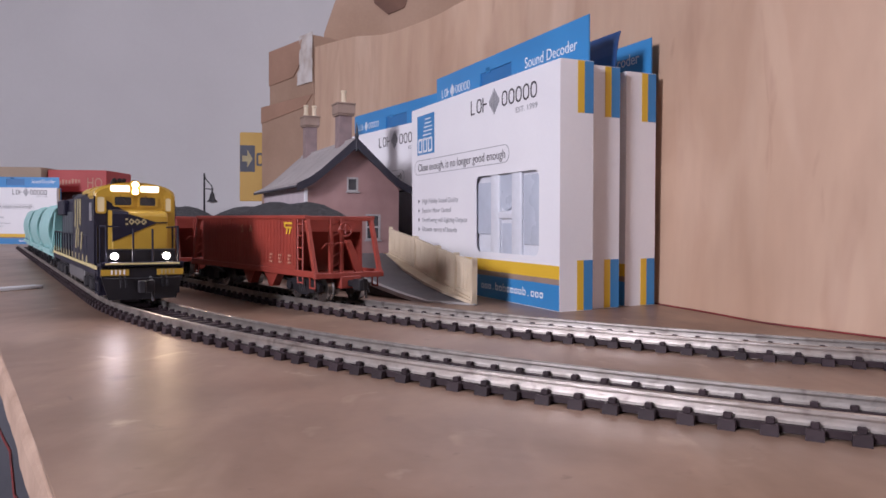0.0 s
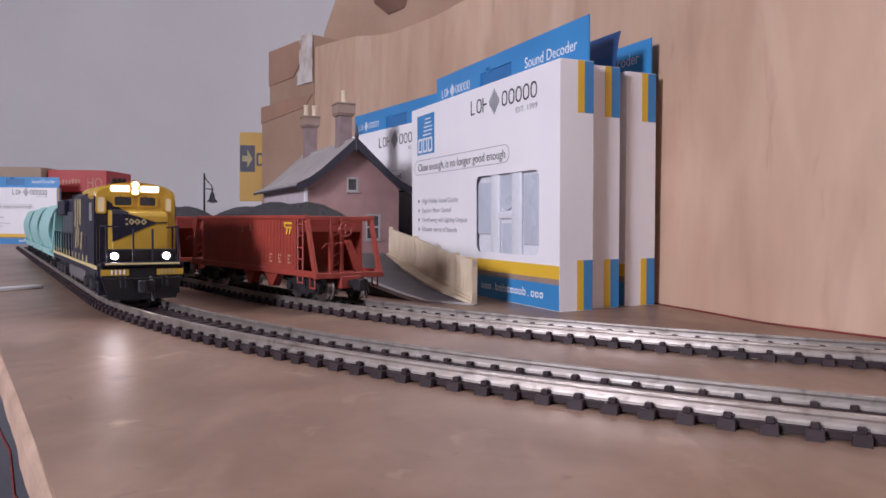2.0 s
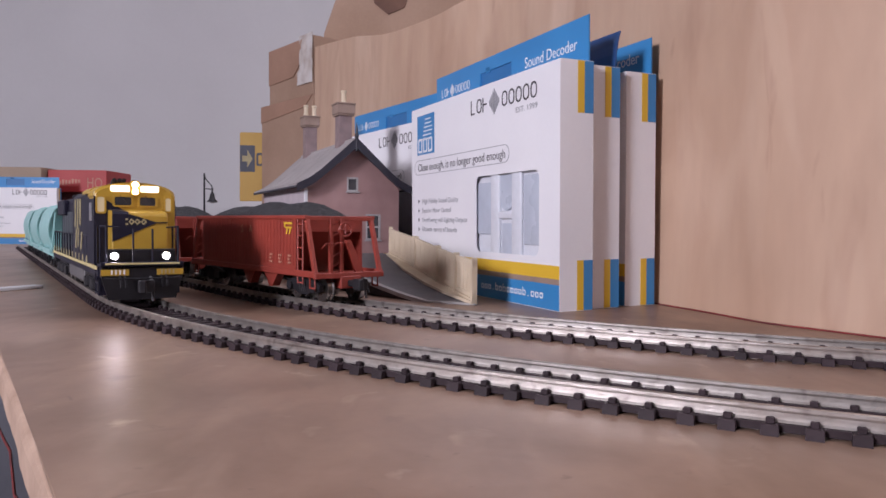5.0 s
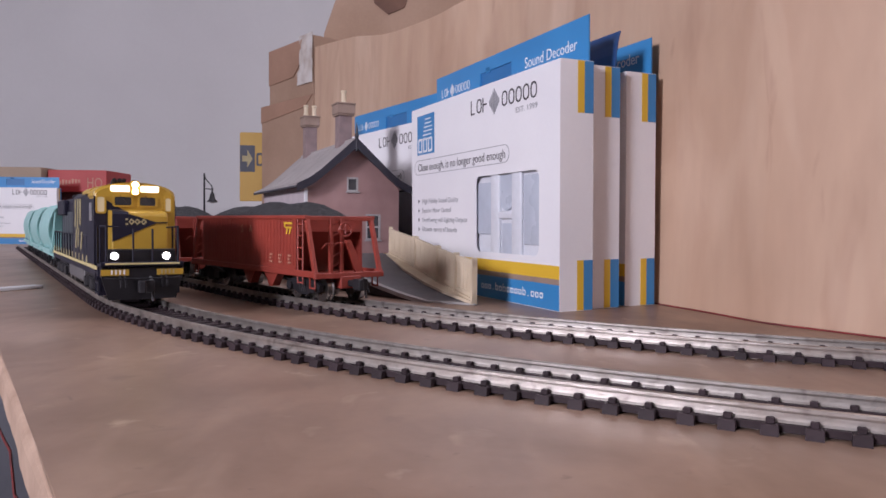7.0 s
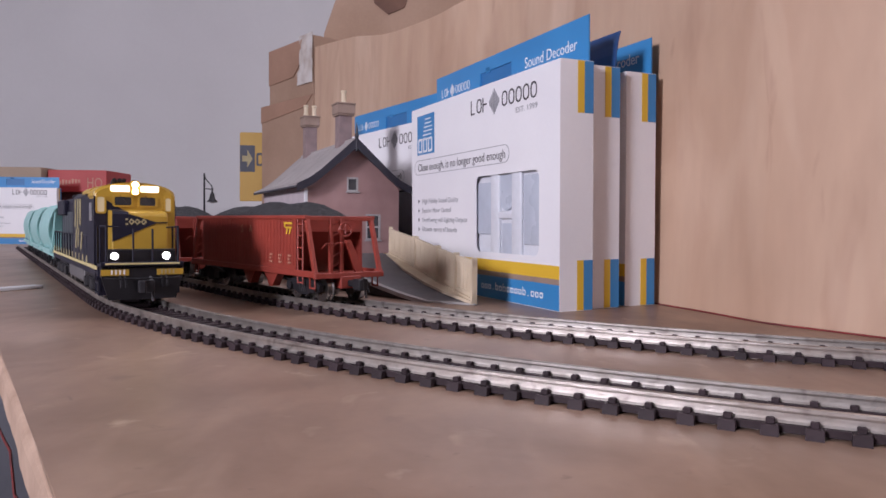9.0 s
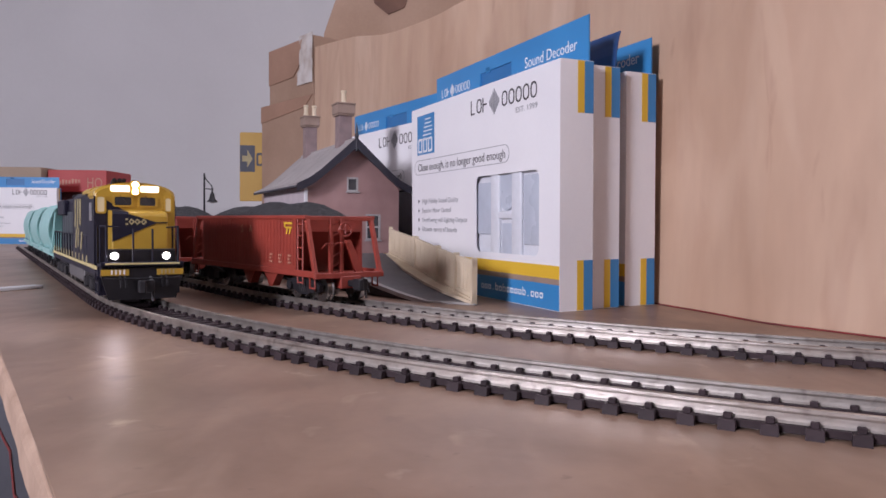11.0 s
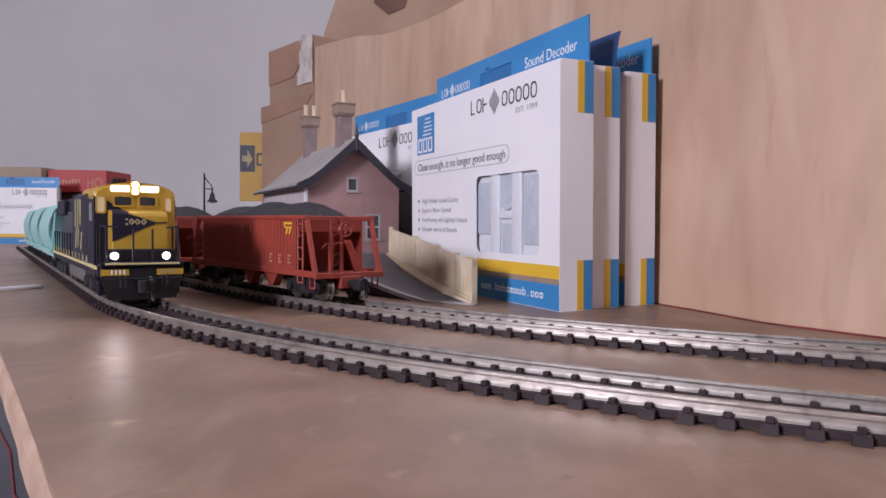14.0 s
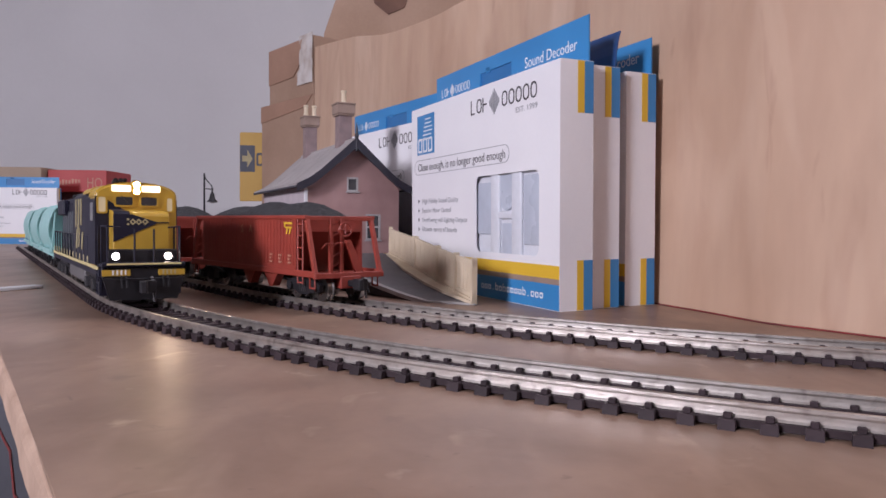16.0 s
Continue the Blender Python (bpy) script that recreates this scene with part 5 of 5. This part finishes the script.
    for y, dx in ((-7.2, 0), (-5.4, 1.5), (-3.6, 0.5)):
        rod(hn, (70 + dx, y, 49.9), (76 + dx, y, 49.9), 0.45, 8, 0.9)
    box(hn, 69, 72, -7.8, -3.0, 48.2, 49.7, 0.2)
    part("air_horn", hn, BLACK, root, "small black air horns")
    part("bell", rod(B(), (56, 3, 47.0), (61, 3, 49.6), 1.6, 10), BLACK, root)
    fp = [(-13.5, 10.8), (-13.5, 5), (-11, 2.8), (11, 2.8), (13.5, 5), (13.5, 10.8)]
    part("fuel_tank", prism(B(), fp, -32, 30, "x", 0.5), mat_grey, root, "dark grey fuel tank")
    wh = []
    for x in (-62, 62):
        b = B()
        for s in (-1, 1):
            y = s * 12.4
            prism(b, [(x - 26, 8.6), (x - 26, 4.4), (x - 12, 3.2), (x + 12, 3.2), (x + 26, 4.4), (x + 26, 8.6), (x + 12, 10.4), (x - 12, 10.4)], y - 0.9, y + 0.9, "y")
            for k in (-1, 0, 1):
                box(b, x + k * 20 - 2.8, x + k * 20 + 2.8, y - 0.2 * s, y + s * 2.4, 3.6, 8.2, 0.4)
                for d in (-5, 5):
                    if abs(k * 20 + d) < 25:
                        rod(b, (x + k * 20 + d, y + s, 4.4), (x + k * 20 + d, y + s, 9.0), 1.2, 8)
        box(b, x - 24, x + 24, -11.5, 11.5, 8.0, 10.8, 0.4)
        part("bogie_frame", b, BLACK, root, "black three-axle bogie")
        for k in (-20, 0, 20):
            wh.append((wheelset(root, x + k, 5.9, 5.9), x + k))
    return root, wh, bulbs


LOCO_S = 67.0 - 104.0
loco, loco_wheels, ditch_bulbs = locomotive()
loco.matrix_basis = MAIN.car(LOCO_S, -62, 62)
first_mint = mint_car()
first_mint.matrix_basis = MAIN.car(LOCO_S - 104 - 57, -31, 31)
for i in (1, 2):
    copy_thing(first_mint, MAIN.car(LOCO_S - 104 - 57 - 107 * i, -31, 31))

HOP_S = 77.0 - 66.0
hop = hopper()
hop.matrix_basis = SIDING.car(HOP_S, -46, 46)
copy_thing(hop, SIDING.car(HOP_S - 156, -46, 46))


# ---- small things on the board ----
def small_things():
    b = B()
    pts = [(-262, 340), (-248, 366), (-238, 388), (-227, 411)]
    for (x0, y0), (x1, y1) in zip(pts, pts[1:]):
        d = math.hypot(x1 - x0, y1 - y0)
        m = Matrix.Translation((x0, y0, 0)) @ Matrix.Rotation(math.atan2(y1 - y0, x1 - x0), 4, "Z")
        box(b, -0.2, d + 0.2, -3.5, 3.5, 0.0, 1.8, 0.2, m)
    tagged(part("plastic_strip", b, WHITEINK), "pale plastic strip lying on the board", "strip")
    c = tube(B(), [(-330, 540, -10.5), (-262, 420, -40), (-215, 350, -58), (-191, 318, -59), (-178, 300, -57.5), (-147, 250, -57), (-110, 200, -50), (-60, 130, -30), (-20, 75, -10.3)], 0.6, 6)
    tagged(part("loose_cable", c, CORDM), "thin dark red cable hanging under the board edge", "cable")


small_things()

track(MAIN, "main_track", "curved black-sleepered model track with worn rails", 2.6)
track(SIDING, "siding_track", "black-sleepered siding track beside the platform", 6.0)


def flash(first, lit, beat):
    """Seconds and share of full brightness: lit at first, then a quick rise and a slow fading in every beat."""
    rows = [(0.0, 1.0), (lit, 1.0), (lit + 0.06, 0.0)]
    if lit > first:
        rows = [(0.0, 1.0), (first + 0.05, 1.0)]
    t = first
    while t < 17:
        for dt, k in ((-0.12, 0.0), (0.0, 1.0), (0.1, 0.8), (0.2, 0.6), (0.35, 0.4), (0.55, 0.22), (0.85, 0.08), (1.1, 0.0)):
            if rows[-1][0] + 0.03 < t + dt < 16.0:
                rows.append((t + dt, k))
        t += beat
    return rows + [(16.0, rows[-1][1] if first < 1.95 else 1.0)]


def motions():
    """The ditch lights flash in turn; the locomotive draws slowly away at the end, taking up the slack."""
    def gone(t):
        return 0.0 if t < 15.1 else 2.2 * min(1.0, (t - 15.1) / 0.9) ** 1.3
    times = [0.0, 7.5, 15.0, 15.1, 15.3, 15.5, 15.7, 15.85, 16.0]
    walk(loco, [(t, MAIN.car(LOCO_S + gone(t), -62, 62)) for t in times])
    for w, x in loco_wheels:
        walk(w, [(t, pose(x * MM, 0, 5.9 * MM, 0, math.degrees(gone(t) / 5.9), 0)) for t in times])
    for (bulb, y), rows in zip(ditch_bulbs, (flash(1.93, 1.98, 1.495), flash(2.66, 1.35, 1.483))):
        # a full swing is taken in two steps
        keys = [rows[0]]
        for t, k in rows[1:]:
            t0, k0 = keys[-1]
            if abs(k - k0) > 0.5:
                keys.append(((t + t0) / 2, (k + k0) / 2))
            keys.append((t, k))
        walk(bulb, [(t, pose(96.4 * MM, y * MM, 19.3 * MM, 0, -150 * (1 - k), 0)) for t, k in keys])


motions()
